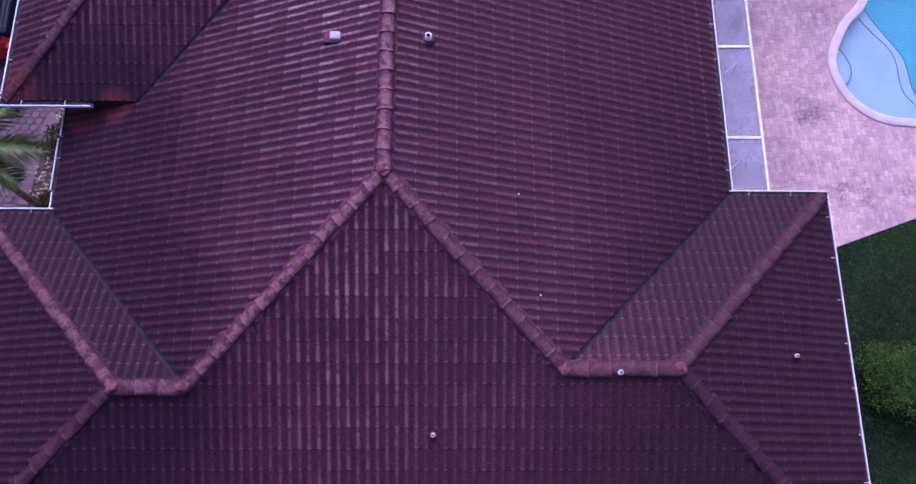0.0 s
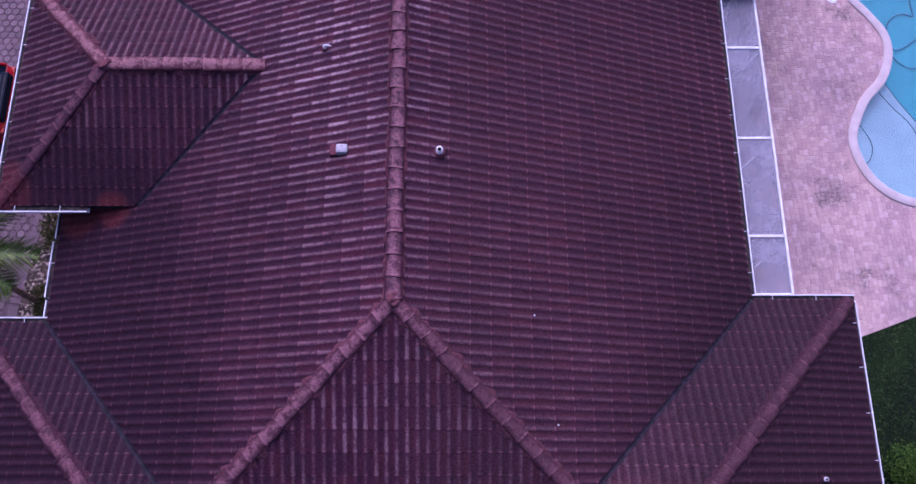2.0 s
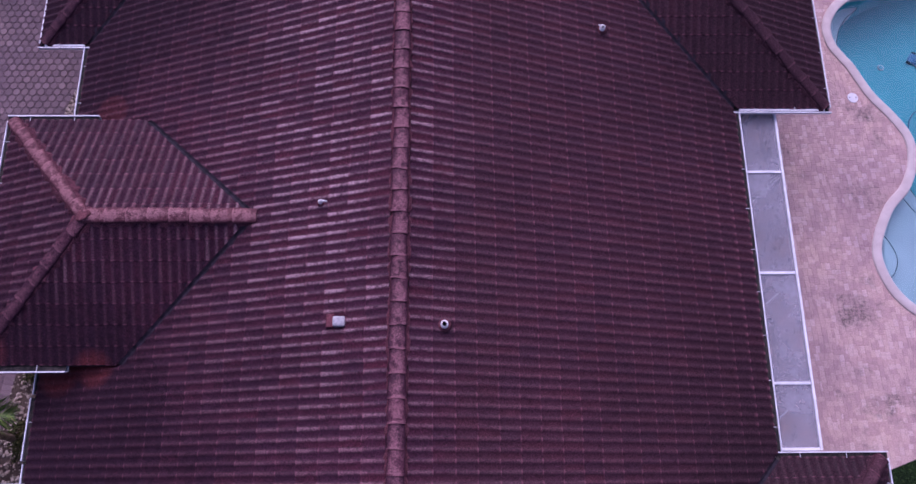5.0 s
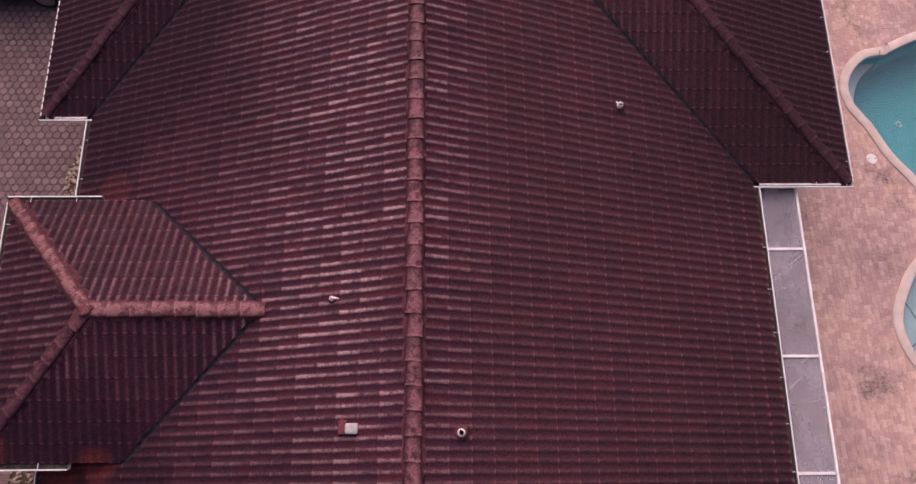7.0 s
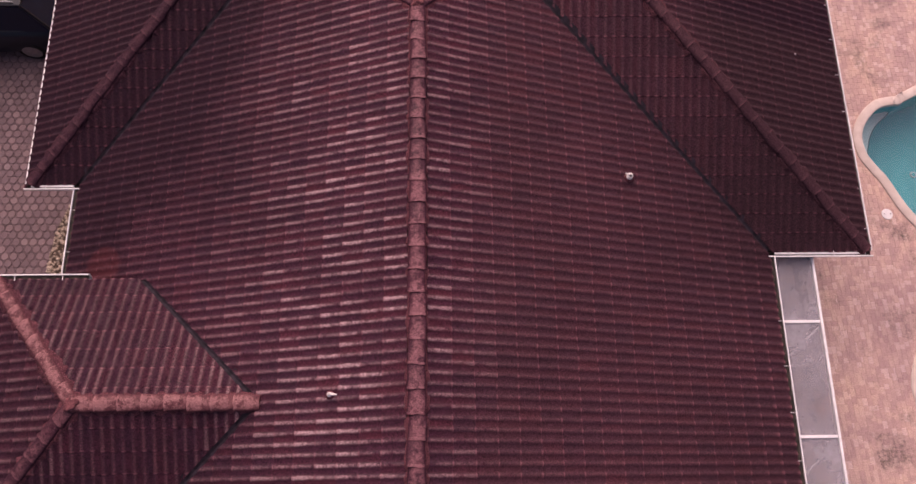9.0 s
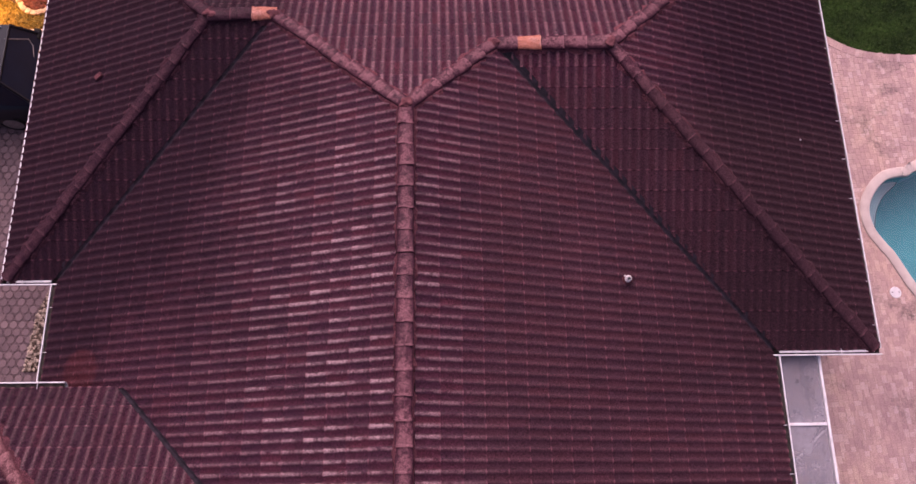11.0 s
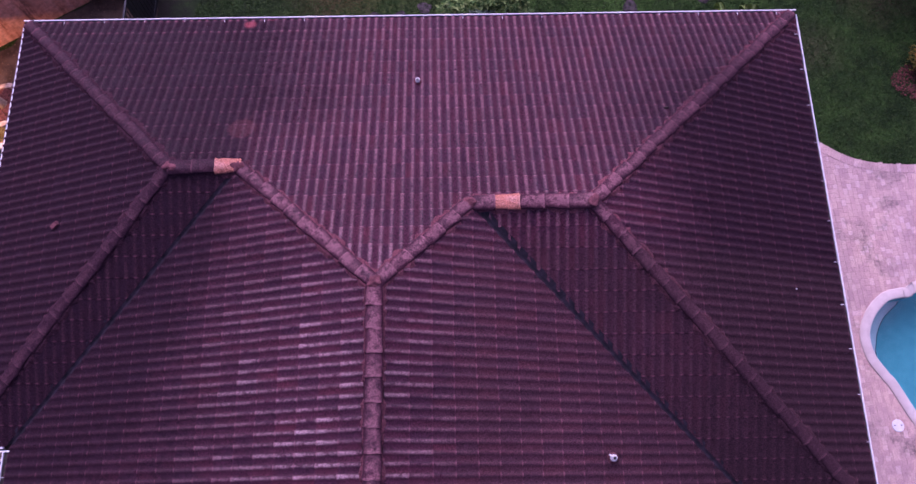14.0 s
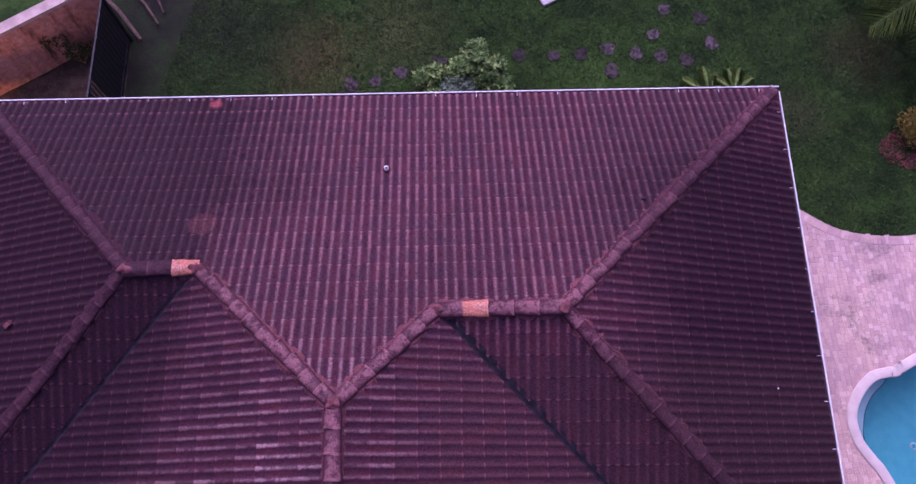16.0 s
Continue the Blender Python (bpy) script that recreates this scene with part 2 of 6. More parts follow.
    ls.new(world_grain(ns, ls, 75, 2, 0.6), speck.inputs[0])
    col = mixc(ns, ls, calc(ns, ls, "MULTIPLY", speck.outputs[0], calc(ns, ls, "ADD", 0.05, calc(ns, ls, "MULTIPLY", sep.outputs[1], 0.24))), col, tuple(1.15 * v for v in crown))
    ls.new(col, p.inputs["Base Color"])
    rr = calc(ns, ls, "ADD", rough + 0.24, calc(ns, ls, "ADD", calc(ns, ls, "MULTIPLY", calc(ns, ls, "SUBTRACT", mid, 0.5), 1.2), calc(ns, ls, "MULTIPLY", calc(ns, ls, "SUBTRACT", other, 0.5), 0.10)))
    rr = calc(ns, ls, "SUBTRACT", rr, calc(ns, ls, "MULTIPLY", sep.outputs[1], 0.30))
    ls.new(rr, p.inputs["Roughness"])
    ls.new(calc(ns, ls, "ADD", 0.07, calc(ns, ls, "MULTIPLY", calc(ns, ls, "MULTIPLY", unwashed, east_cut), calc(ns, ls, "MULTIPLY", gloss, calc(ns, ls, "MULTIPLY", narrow, blot.outputs[0])))), p.inputs["Specular IOR Level"])
    bump(ns, ls, p, fine, 0.4, 0.004)
    return m


RED_STOPS = [(0.0, (0.050, 0.0170, 0.0310)), (0.30, (0.056, 0.0175, 0.0312)), (0.6, (0.062, 0.0182, 0.0314)), (0.9, (0.069, 0.0187, 0.0312)), (1.0, (0.077, 0.0193, 0.0310))]
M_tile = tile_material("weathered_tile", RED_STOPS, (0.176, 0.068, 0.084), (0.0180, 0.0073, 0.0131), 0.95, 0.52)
M_cap = tile_material("weathered_cap", [(0.0, (0.050, 0.0172, 0.0285)), (1.0, (0.070, 0.0215, 0.0345))], (0.215, 0.088, 0.104), (0.030, 0.0122, 0.0205), 0.92, 0.6, 1.0, 0.2, 0.6, 0.0, 0.62)
M_bleached = tile_material("bleached_cap", [(0.0, (0.095, 0.032, 0.040)), (1.0, (0.13, 0.046, 0.054))], (0.31, 0.145, 0.15), (0.034, 0.015, 0.023), 0.3, 0.6, 0.8, 0.2, 0.6, 0.0, 0.8)
M_faded = tile_material("faded_cap", [(0.0, (0.064, 0.0225, 0.034)), (1.0, (0.088, 0.029, 0.040))], (0.25, 0.108, 0.124), (0.034, 0.015, 0.023), 0.6, 0.6, 1.0, 0.2, 0.6, 0.0, 0.7)
M_newcap = tile_material("new_clay_cap", [(0.0, (0.42, 0.15, 0.10)), (1.0, (0.48, 0.18, 0.13))], (0.5, 0.25, 0.20), (0.3, 0.12, 0.1), 0.2, 0.6, 0.8, 0.1, 0.3, 0.0)
M_mortar = tile_material("mortar", [(0.0, (0.132, 0.046, 0.057)), (1.0, (0.170, 0.057, 0.068))], (0.2, 0.1, 0.1), (0.026, 0.0125, 0.020), 0.84, 0.7, 0.3, 0.0, 0.0, 0.0)
M_joint_mortar = plain("pink_mortar", (0.085, 0.027, 0.034), (0.20, 0.070, 0.080), 9, 0.85, relief=0.5, depth=0.01, fine=40)
M_deck = plain("roof_felt", (0.02, 0.015, 0.016), (0.035, 0.025, 0.026), 5, 0.9)
M_valley = plain("valley_metal", (0.008, 0.006, 0.010), (0.026, 0.018, 0.028), 9, 0.8, 0.0, relief=0.3)
M_white = plain("white_aluminium", (0.66, 0.64, 0.66), (0.82, 0.80, 0.82), 4, 0.35, 0.0, relief=0.05)
M_gutin = plain("dark_brown", (0.012, 0.011, 0.011), (0.05, 0.04, 0.035), 14, 0.8)
M_stucco = plain("stucco", (0.55, 0.46, 0.38), (0.64, 0.55, 0.46), 4, 0.85, relief=0.4)
M_pvc = plain("pale_pipe", (0.60, 0.56, 0.56), (0.78, 0.74, 0.74), 20, 0.5)
M_vent = plain("grey_vent", (0.34, 0.32, 0.33), (0.50, 0.47, 0.48), 14, 0.5)
M_dark_grey = plain("dark_grey", (0.04, 0.035, 0.035), (0.08, 0.07, 0.07), 10, 0.9)
M_soil = plain("soil", (0.045, 0.030, 0.024), (0.10, 0.07, 0.055), 3, 0.95, relief=0.6, depth=0.02)


def paver_material(name, stops, dirt, amount):
    m, ns, ls, p = nodes_of(name)
    r = ramp(ns, stops)
    ls.new(piece_random(ns, ls), r.inputs[0])
    fine, broad = world_grain(ns, ls, 45, 4, 0.7), world_grain(ns, ls, 0.9, 6, 0.7)
    g = ramp(ns, [(0.38, (0.8, 0.8, 0.8)), (0.62, (1.17, 1.17, 1.17))])
    ls.new(fine, g.inputs[0])
    col = mixc(ns, ls, 1.0, r.outputs[0], g.outputs[0], "MULTIPLY")
    # sun-bleached and damp stretches a few metres wide
    tone = ramp(ns, [(0.36, (0.84, 0.82, 0.86)), (0.52, (1.0, 0.98, 0.98)), (0.66, (1.10, 1.08, 1.02))])
    ls.new(world_grain(ns, ls, 0.55, 3, 0.55), tone.inputs[0])
    col = mixc(ns, ls, 1.0, col, tone.outputs[0], "MULTIPLY")
    d = ramp(ns, [(0.54, (0, 0, 0)), (0.67, (1, 1, 1))])
    ls.new(broad, d.inputs[0])
    fleck = ramp(ns, [(0.40, (0.15, 0.15, 0.15)), (0.58, (1.1, 1.1, 1.1))])
    ls.new(world_grain(ns, ls, 14, 4, 0.75), fleck.inputs[0])
    col = mixc(ns, ls, calc(ns, ls, "MULTIPLY", calc(ns, ls, "MULTIPLY", d.outputs[0], fleck.outputs[0]), amount), col, dirt)
    ls.new(col, p.inputs["Base Color"])
    p.inputs["Roughness"].default_value = 0.8
    bump(ns, ls, p, fine, 0.3, 0.003)
    return m


M_paver = paver_material("pink_paver", [(0.0, (0.44, 0.295, 0.285)), (0.3, (0.475, 0.325, 0.305)), (0.55, (0.51, 0.355, 0.325)), (0.8, (0.54, 0.385, 0.345)), (1.0, (0.585, 0.43, 0.415))], (0.12, 0.095, 0.09), 0.75)
M_joint = paver_material("joint_sand", [(0.0, (0.38, 0.26, 0.25)), (1.0, (0.42, 0.29, 0.275))], (0.045, 0.042, 0.034), 1.0)
M_drive = paver_material("grey_paver", [(0.0, (0.14, 0.098, 0.108)), (0.6, (0.175, 0.122, 0.132)), (1.0, (0.215, 0.152, 0.162))], (0.17, 0.14, 0.16), 0.6)
M_drive_small = plain("dark_paver", (0.10, 0.068, 0.075), (0.16, 0.11, 0.12), 5, 0.85, vary=0.15)
M_coping = plain("coping_stone", (0.52, 0.43, 0.40), (0.61, 0.52, 0.485), 3, 0.75, relief=0.1)
M_plaster = plain("pool_plaster", (0.085, 0.385, 0.425), (0.105, 0.43, 0.47), 5, 0.6, relief=0.05)
M_ledge = plain("ledge_plaster", (0.44, 0.50, 0.53), (0.50, 0.56, 0.58), 2, 0.6, relief=0.05)
M_cleaner = plain("blue_plastic", (0.05, 0.16, 0.30), (0.12, 0.30, 0.44), 12, 0.4)
M_line = plain("step_trim", (0.02, 0.05, 0.07), (0.04, 0.08, 0.10), 20, 0.4)
M_stone = plain("stepping_stone", (0.014, 0.011, 0.014), (0.100, 0.075, 0.082), 9, 0.9, relief=0.6, depth=0.01, vary=0.45)
def streaked_wall():
    m, ns, ls, p = nodes_of("painted_wall")
    c, sc = ns.new("ShaderNodeNewGeometry"), ns.new("ShaderNodeVectorMath")
    sc.operation = "MULTIPLY"
    sc.inputs[1].default_value = (3.2, 3.2, 0.35)
    ls.new(c.outputs["Position"], sc.inputs[0])
    n = add(ns, "ShaderNodeTexNoise", Scale=1.6, Detail=6.0, Roughness=0.7)
    ls.new(sc.outputs[0], n.inputs["Vector"])
    r = ramp(ns, [(0.38, (0.56, 0.31, 0.26)), (0.55, (0.49, 0.235, 0.18)), (0.61, (0.27, 0.13, 0.10)), (0.69, (0.07, 0.05, 0.045))])
    ls.new(n.outputs["Fac"], r.inputs[0])
    g = ramp(ns, [(0.4, (0.75, 0.75, 0.75)), (0.6, (1.15, 1.15, 1.15))])
    ls.new(world_grain(ns, ls, 9, 5, 0.7), g.inputs[0])
    ls.new(mixc(ns, ls, 1.0, r.outputs[0], g.outputs[0], "MULTIPLY"), p.inputs["Base Color"])
    p.inputs["Roughness"].default_value = 0.9
    bump(ns, ls, p, world_grain(ns, ls, 30, 4), 0.4, 0.006)
    return m


M_terracotta = streaked_wall()
M_wallcap = plain("wall_cap", (0.38, 0.285, 0.255), (0.52, 0.40, 0.36), 4, 0.85)
M_black = plain("black_metal", (0.012, 0.012, 0.016), (0.03, 0.03, 0.038), 10, 0.4, 0.4)
M_bark = plain("bark", (0.16, 0.115, 0.085), (0.30, 0.23, 0.17), 12, 0.9, relief=0.8, depth=0.02)
M_log = plain("dark_timber", (0.055, 0.034, 0.030), (0.13, 0.085, 0.070), 9, 0.85, relief=0.6, depth=0.01)
M_pebble = plain("river_pebble", (0.22, 0.165, 0.13), (0.48, 0.39, 0.32), 9, 0.8, vary=0.35)
M_dry = plain("dry_leaf", (0.05, 0.03, 0.022), (0.15, 0.10, 0.07), 9, 0.8, vary=0.4)
M_mulch = plain("red_mulch", (0.075, 0.028, 0.024), (0.16, 0.060, 0.048), 18, 0.95, relief=0.8, depth=0.03, vary=0.3)
M_rubber = plain("tyre_rubber", (0.012, 0.012, 0.012), (0.025, 0.025, 0.025), 20, 0.85)
M_rim = plain("alloy", (0.4, 0.4, 0.42), (0.55, 0.55, 0.56), 9, 0.3, 0.9, relief=0.0)
M_lamp_glass = plain("lamp_lens", (0.35, 0.05, 0.04), (0.45, 0.07, 0.05), 9, 0.15, relief=0.0)


def leaf_material(name, a, b, c, rough=0.5):
    m, ns, ls, p = nodes_of(name)
    r = ramp(ns, [(0.0, a), (0.6, b), (1.0, c)])
    ls.new(piece_random(ns, ls), r.inputs[0])
    g = ramp(ns, [(0.3, (0.7, 0.7, 0.7)), (0.7, (1.25, 1.25, 1.25))])
    ls.new(world_grain(ns, ls, 2.2, 4), g.inputs[0])
    ls.new(mixc(ns, ls, 1.0, r.outputs[0], g.outputs[0], "MULTIPLY"), p.inputs["Base Color"])
    p.inputs["Roughness"].default_value = rough
    return m


# warm lamp light is put into the yellow of these blades
M_lamplit_blade = leaf_material("lamplit_blade", (0.16, 0.12, 0.03), (0.26, 0.20, 0.05), (0.34, 0.25, 0.08), 0.8)
M_blade = leaf_material("grass_blade", (0.014, 0.036, 0.008), (0.031, 0.070, 0.013), (0.065, 0.095, 0.028), 0.8)
M_bush = leaf_material("bush_leaf", (0.035, 0.085, 0.014), (0.095, 0.19, 0.025), (0.17, 0.27, 0.04))
M_olive = leaf_material("olive_leaf", (0.035, 0.042, 0.015), (0.085, 0.090, 0.03), (0.19, 0.16, 0.07))
M_weed = leaf_material("weed_leaf", (0.018, 0.028, 0.010), (0.040, 0.052, 0.018), (0.09, 0.10, 0.04))
M_pale_grey = leaf_material("grey_green_leaf", (0.07, 0.12, 0.075), (0.14, 0.20, 0.13), (0.26, 0.32, 0.23))
M_croton = leaf_material("yellow_leaf", (0.10, 0.11, 0.02), (0.24, 0.20, 0.04), (0.38, 0.22, 0.06))
M_pale = leaf_material("pale_leaf", (0.045, 0.100, 0.030), (0.13, 0.22, 0.062), (0.33, 0.42, 0.15))
M_palm = leaf_material("palm_leaf", (0.055, 0.105, 0.022), (0.125, 0.205, 0.042), (0.30, 0.38, 0.09))


def lawn_material():
    m, ns, ls, p = nodes_of("lawn")
    broad, mid, fine = world_grain(ns, ls, 0.45, 4), world_grain(ns, ls, 3.5, 6, 0.7), world_grain(ns, ls, 60, 3, 0.8)
    f = calc(ns, ls, "ADD", calc(ns, ls, "MULTIPLY", mid, 0.5), calc(ns, ls, "MULTIPLY", fine, 0.5))
    r = ramp(ns, [(0.36, (0.013, 0.033, 0.006)), (0.5, (0.021, 0.054, 0.009)), (0.64, (0.041, 0.082, 0.016))])
    ls.new(f, r.inputs[0])
    patch = ramp(ns, [(0.38, (0.42, 0.46, 0.50)), (0.62, (1.25, 1.2, 1.1))])
    ls.new(world_grain(ns, ls, 1.1, 5, 0.65), patch.inputs[0])
    col = mixc(ns, ls, 1.0, r.outputs[0], patch.outputs[0], "MULTIPLY")
    where = ns.new("ShaderNodeNewGeometry")
    # dry patches, trodden earth, and shade and yellow lamp light put into the colour
    for zone, reach, tone in (((-1.5, 19.0, 0), 1.3, (0.085, 0.066, 0.024)), ((11.6, 19.0, 0), 1.1, (0.062, 0.054, 0.024)), ((9.8, 17.4, 0), 0.8, (0.045, 0.050, 0.020)), ((0.6, 19.6, 0), 1.4, (0.060, 0.075, 0.022)), ((5.2, 18.2, 0), 1.6, (0.040, 0.092, 0.014)), ((11.0, -2.5, 0), 6.0, (0.0055, 0.0105, 0.0045)), ((-3.4, 19.6, 0), 2.0, (0.012, 0.019, 0.008)), ((-5.7, 18.6, 0), 1.3, (0.011, 0.0075, 0.0095)), ((-5.2, 20.6, 0), 1.7, (0.011, 0.0075, 0.0095)), ((-5.6, 17.0, 0), 1.0, (0.011, 0.0075, 0.0095)), ((-9.2, 15.2, 0), 1.1, (0.24, 0.16, 0.045)), ((-10.6, 15.3, 0), 1.1, (0.22, 0.15, 0.045)), ((-7.8, 15.3, 0), 1.0, (0.24, 0.16, 0.045))):
        far = ns.new("ShaderNodeVectorMath")
        far.operation = "DISTANCE"
        far.inputs[1].default_value = zone
        ls.new(where.outputs["Position"], far.inputs[0])
        near = calc(ns, ls, "SUBTRACT", 1.15, calc(ns, ls, "DIVIDE", far.outputs["Value"], reach))
        near = calc(ns, ls, "ADD", near, calc(ns, ls, "MULTIPLY", calc(ns, ls, "SUBTRACT", mid, 0.5), 1.6))
        near = calc(ns, ls, "MULTIPLY", calc(ns, ls, "MINIMUM", calc(ns, ls, "MAXIMUM", near, 0.0), 1.0), 0.9)
        col = mixc(ns, ls, near, col, tone)
    g = ramp(ns, [(0.36, (0.6, 0.6, 0.6)), (0.64, (1.45, 1.45, 1.45))])
    ls.new(world_grain(ns, ls, 25, 4, 0.8), g.inputs[0])
    col = mixc(ns, ls, 1.0, col, g.outputs[0], "MULTIPLY")
    ls.new(col, p.inputs["Base Color"])
    p.inputs["Roughness"].default_value = 0.95
    bump(ns, ls, p, f, 0.8, 0.04)
    return m


M_lawn = lawn_material()


def paint(name, colour, rough=0.25, coat=0.3, shine=0.025):
    m, ns, ls, p = nodes_of(name)
    g = ramp(ns, [(0.3, tuple(0.9 * v for v in colour)), (0.7, tuple(1.1 * v for v in colour))])
    ls.new(world_grain(ns, ls, 3, 3), g.inputs[0])
    ls.new(g.outputs[0], p.inputs["Base Color"])
    p.inputs["Roughness"].default_value, p.inputs["Coat Weight"].default_value = rough, coat
    p.inputs["Specular IOR Level"].default_value = shine if coat < 0.1 else 0.3
    return m


M_red = paint("red_car_paint", (0.42, 0.010, 0.014))
M_blackcar = paint("black_car_paint", (0.010, 0.013, 0.022), 0.3, 0.05, 0.2)
M_car_glass = paint("car_glass", (0.009, 0.014, 0.032), 0.14, 0.05, 0.13)
M_glass_dark = paint("tinted_glass", (0.010, 0.014, 0.026), 0.10, 0.05)


def water_material():
    m, ns, ls, p = nodes_of("pool_water")
    p.inputs["Base Color"].default_value = (0.62, 0.91, 0.95, 1)
    p.inputs["Transmission Weight"].default_value = 1.0
    p.inputs["Roughness"].default_value, p.inputs["IOR"].default_value = 0.02, 1.33
    bump(ns, ls, p, world_grain(ns, ls, 5, 3), 0.10, 0.02)
    return m


M_water = water_material()


def screen_material():
    m, ns, ls, p = nodes_of("insect_screen")
    p.inputs["Base Color"].default_value = (0.36, 0.345, 0.39, 1)
    p.inputs["Roughness"].default_value = 0.7
    g = ramp(ns, [(0.34, (0.20, 0.20, 0.20)), (0.66, (0.60, 0.60, 0.60))])
    ls.new(world_grain(ns, ls, 1.3, 5, 0.7), g.inputs[0])
    ls.new(g.outputs[0], p.inputs["Alpha"])
    return m


M_screen = screen_material()

# ---- mesh helpers ----
def mesh_of(name, bm, material, smooth=False):
    me = bpy.data.meshes.new(name)
    bm.to_mesh(me)
    bm.free()
    me.materials.append(material)
    if smooth:
        me.polygons.foreach_set("use_smooth", [True] * len(me.polygons))
    return me


def part(name, bm, material, parent, label="", smooth=False, kind=""):
    ob = new(name, mesh_of(name, bm, material, smooth))
    ob.parent = parent
    return tagged(ob, label=label, kind=kind)


def raw_mesh(name, verts, faces, material, smooth=False, uvs=None, across=None):
    me = bpy.data.meshes.new(name)
    me.from_pydata(verts, [], faces)
    me.materials.append(material)
    if uvs is not None:
        layer = me.uv_layers.new(name="UVMap")
        loops = np.empty(len(me.loops), dtype=np.int32)
        me.loops.foreach_get("vertex_index", loops)
        layer.data.foreach_set("uv", np.asarray(uvs, dtype=np.float32)[loops].ravel())
    if across is not None:
        me.attributes.new("across", "FLOAT", "POINT").data.foreach_set("value", across)
    if smooth:
        me.polygons.foreach_set("use_smooth", [True] * len(me.polygons))
    return me


def thing(name, label, category, kind="", group="", at=(0, 0, 0)):
    ob = new(name)
    ob.empty_display_size = 0.2
    ob.location = at
    return tagged(ob, label, category, group, kind)


def box(bm, lo, hi, m=None, bevel=0.0):
    c = [(a + b) / 2 for a, b in zip(lo, hi)]
    s = [b - a for a, b in zip(lo, hi)]
    mat4 = Matrix.Translation(c) @ Matrix.Diagonal((*s, 1))
    got = bmesh.ops.create_cube(bm, size=1, matrix=(m @ mat4) if m else mat4)
    if bevel:
        es = list({e for v in got["verts"] for e in v.link_edges})
        bmesh.ops.bevel(bm, geom=es, offset=bevel, segments=2, affect="EDGES", profile=0.6)
    return bm


def boxed(lo, hi, m=None, bevel=0.0):
    return box(bmesh.new(), lo, hi, m, bevel)


def tube(bm, pts, radii, sides=8, cap=True):
    """A tapered tube along points."""
    rings = []
    for i, p in enumerate(pts):
        p = Vector(p)
        d = (Vector(pts[min(i + 1, len(pts) - 1)]) - Vector(pts[max(i - 1, 0)])).normalized()
        a = d.orthogonal().normalized() if i == 0 else (rings[-1][1] - d * rings[-1][1].dot(d)).normalized()
        b = d.cross(a)
        r = radii[i] if isinstance(radii, (list, tuple)) else radii
        vs = [bm.verts.new(p + (a * math.cos(2 * math.pi * k / sides) + b * math.sin(2 * math.pi * k / sides)) * r) for k in range(sides)]
        rings.append((vs, a))
    for (v0, _), (v1, _) in zip(rings, rings[1:]):
        for k in range(sides):
            bm.faces.new((v0[k], v0[(k + 1) % sides], v1[(k + 1) % sides], v1[k]))
    if cap:
        bm.faces.new(rings[0][0][::-1])
        bm.faces.new(rings[-1][0])
    return bm


def prism(bm, plan, z0, z1):
    """An upright prism on a plan polygon, counter-clockwise."""
    lo, hi = [bm.verts.new((x, y, z0)) for x, y in plan], [bm.verts.new((x, y, z1)) for x, y in plan]
    bm.faces.new(hi)
    bm.faces.new(lo[::-1])
    for k in range(len(plan)):
        j = (k + 1) % len(plan)
        bm.faces.new((lo[k], lo[j], hi[j], hi[k]))
    return bm


def smooth_loop(ctrl, steps, closed=True):
    """A Catmull-Rom curve through plan points."""
    out, n = [], len(ctrl)
    for i in range(n if closed else n - 1):
        p = [Vector(ctrl[(i + k) % n]) if closed else Vector(ctrl[min(max(i + k, 0), n - 1)]) for k in (-1, 0, 1, 2)]
        for s in range(steps):
            t = s / steps
            out.append(0.5 * (2 * p[1] + (p[2] - p[0]) * t + (2 * p[0] - 5 * p[1] + 4 * p[2] - p[3]) * t * t + (3 * p[1] - p[0] - 3 * p[2] + p[3]) * t ** 3))
    if not closed:
        out.append(Vector(ctrl[-1]))
    return [(v.x, v.y) for v in out]


def offset_loop(loop, d):
    """The loop moved d to its left (inwards where it runs counter-clockwise)."""
    out, n = [], len(loop)
    for i in range(n):
        t = Vector(loop[(i + 1) % n]) - Vector(loop[i - 1])
        nrm = Vector((-t.y, t.x)).normalized()
        out.append((loop[i][0] + nrm.x * d, loop[i][1] + nrm.y * d))
    return out


def inside(p, poly):
    x, y, odd = p[0], p[1], False
    for (x0, y0), (x1, y1) in zip(poly, poly[1:] + poly[:1]):
        if (y0 > y) != (y1 > y) and x < (x1 - x0) * (y - y0) / (y1 - y0) + x0:
            odd = not odd
    return odd


# ---- plan of the house ----
ZE, SLOPE = 2.70, 5 / 12
WEST, EAST, SOUTH, NORTH = -6.14, 6.20, -6.17, 16.48
RX, HALF = (WEST + EAST) / 2, (EAST - WEST) / 2
APEX_F, APEX_B = (RX, SOUTH + HALF), (RX, 10.40)
FR_E, FR_N = 7.97, 0.58
FR_Y = (SOUTH + FR_N) / 2
FR_IN, FR_OUT = (RX - FR_Y, FR_Y), (FR_E - (FR_N - FR_Y), FR_Y)
FL_W, FL_N, FL_Y = -7.40, 0.165, -3.07
FL_IN, FL_OUT = (RX + FL_Y, FL_Y), (-4.14, FL_Y)
BR_E, BR_S = 7.97, 7.05
BR_Y = 11.83
BR_IN, BR_OUT = (1.44, BR_Y), (3.34, BR_Y)
BL_W, BL_S, BL_Y = -7.03, 8.42, 12.63
BL_IN, BL_OUT = (-2.29, BL_Y), (-3.41, BL_Y)
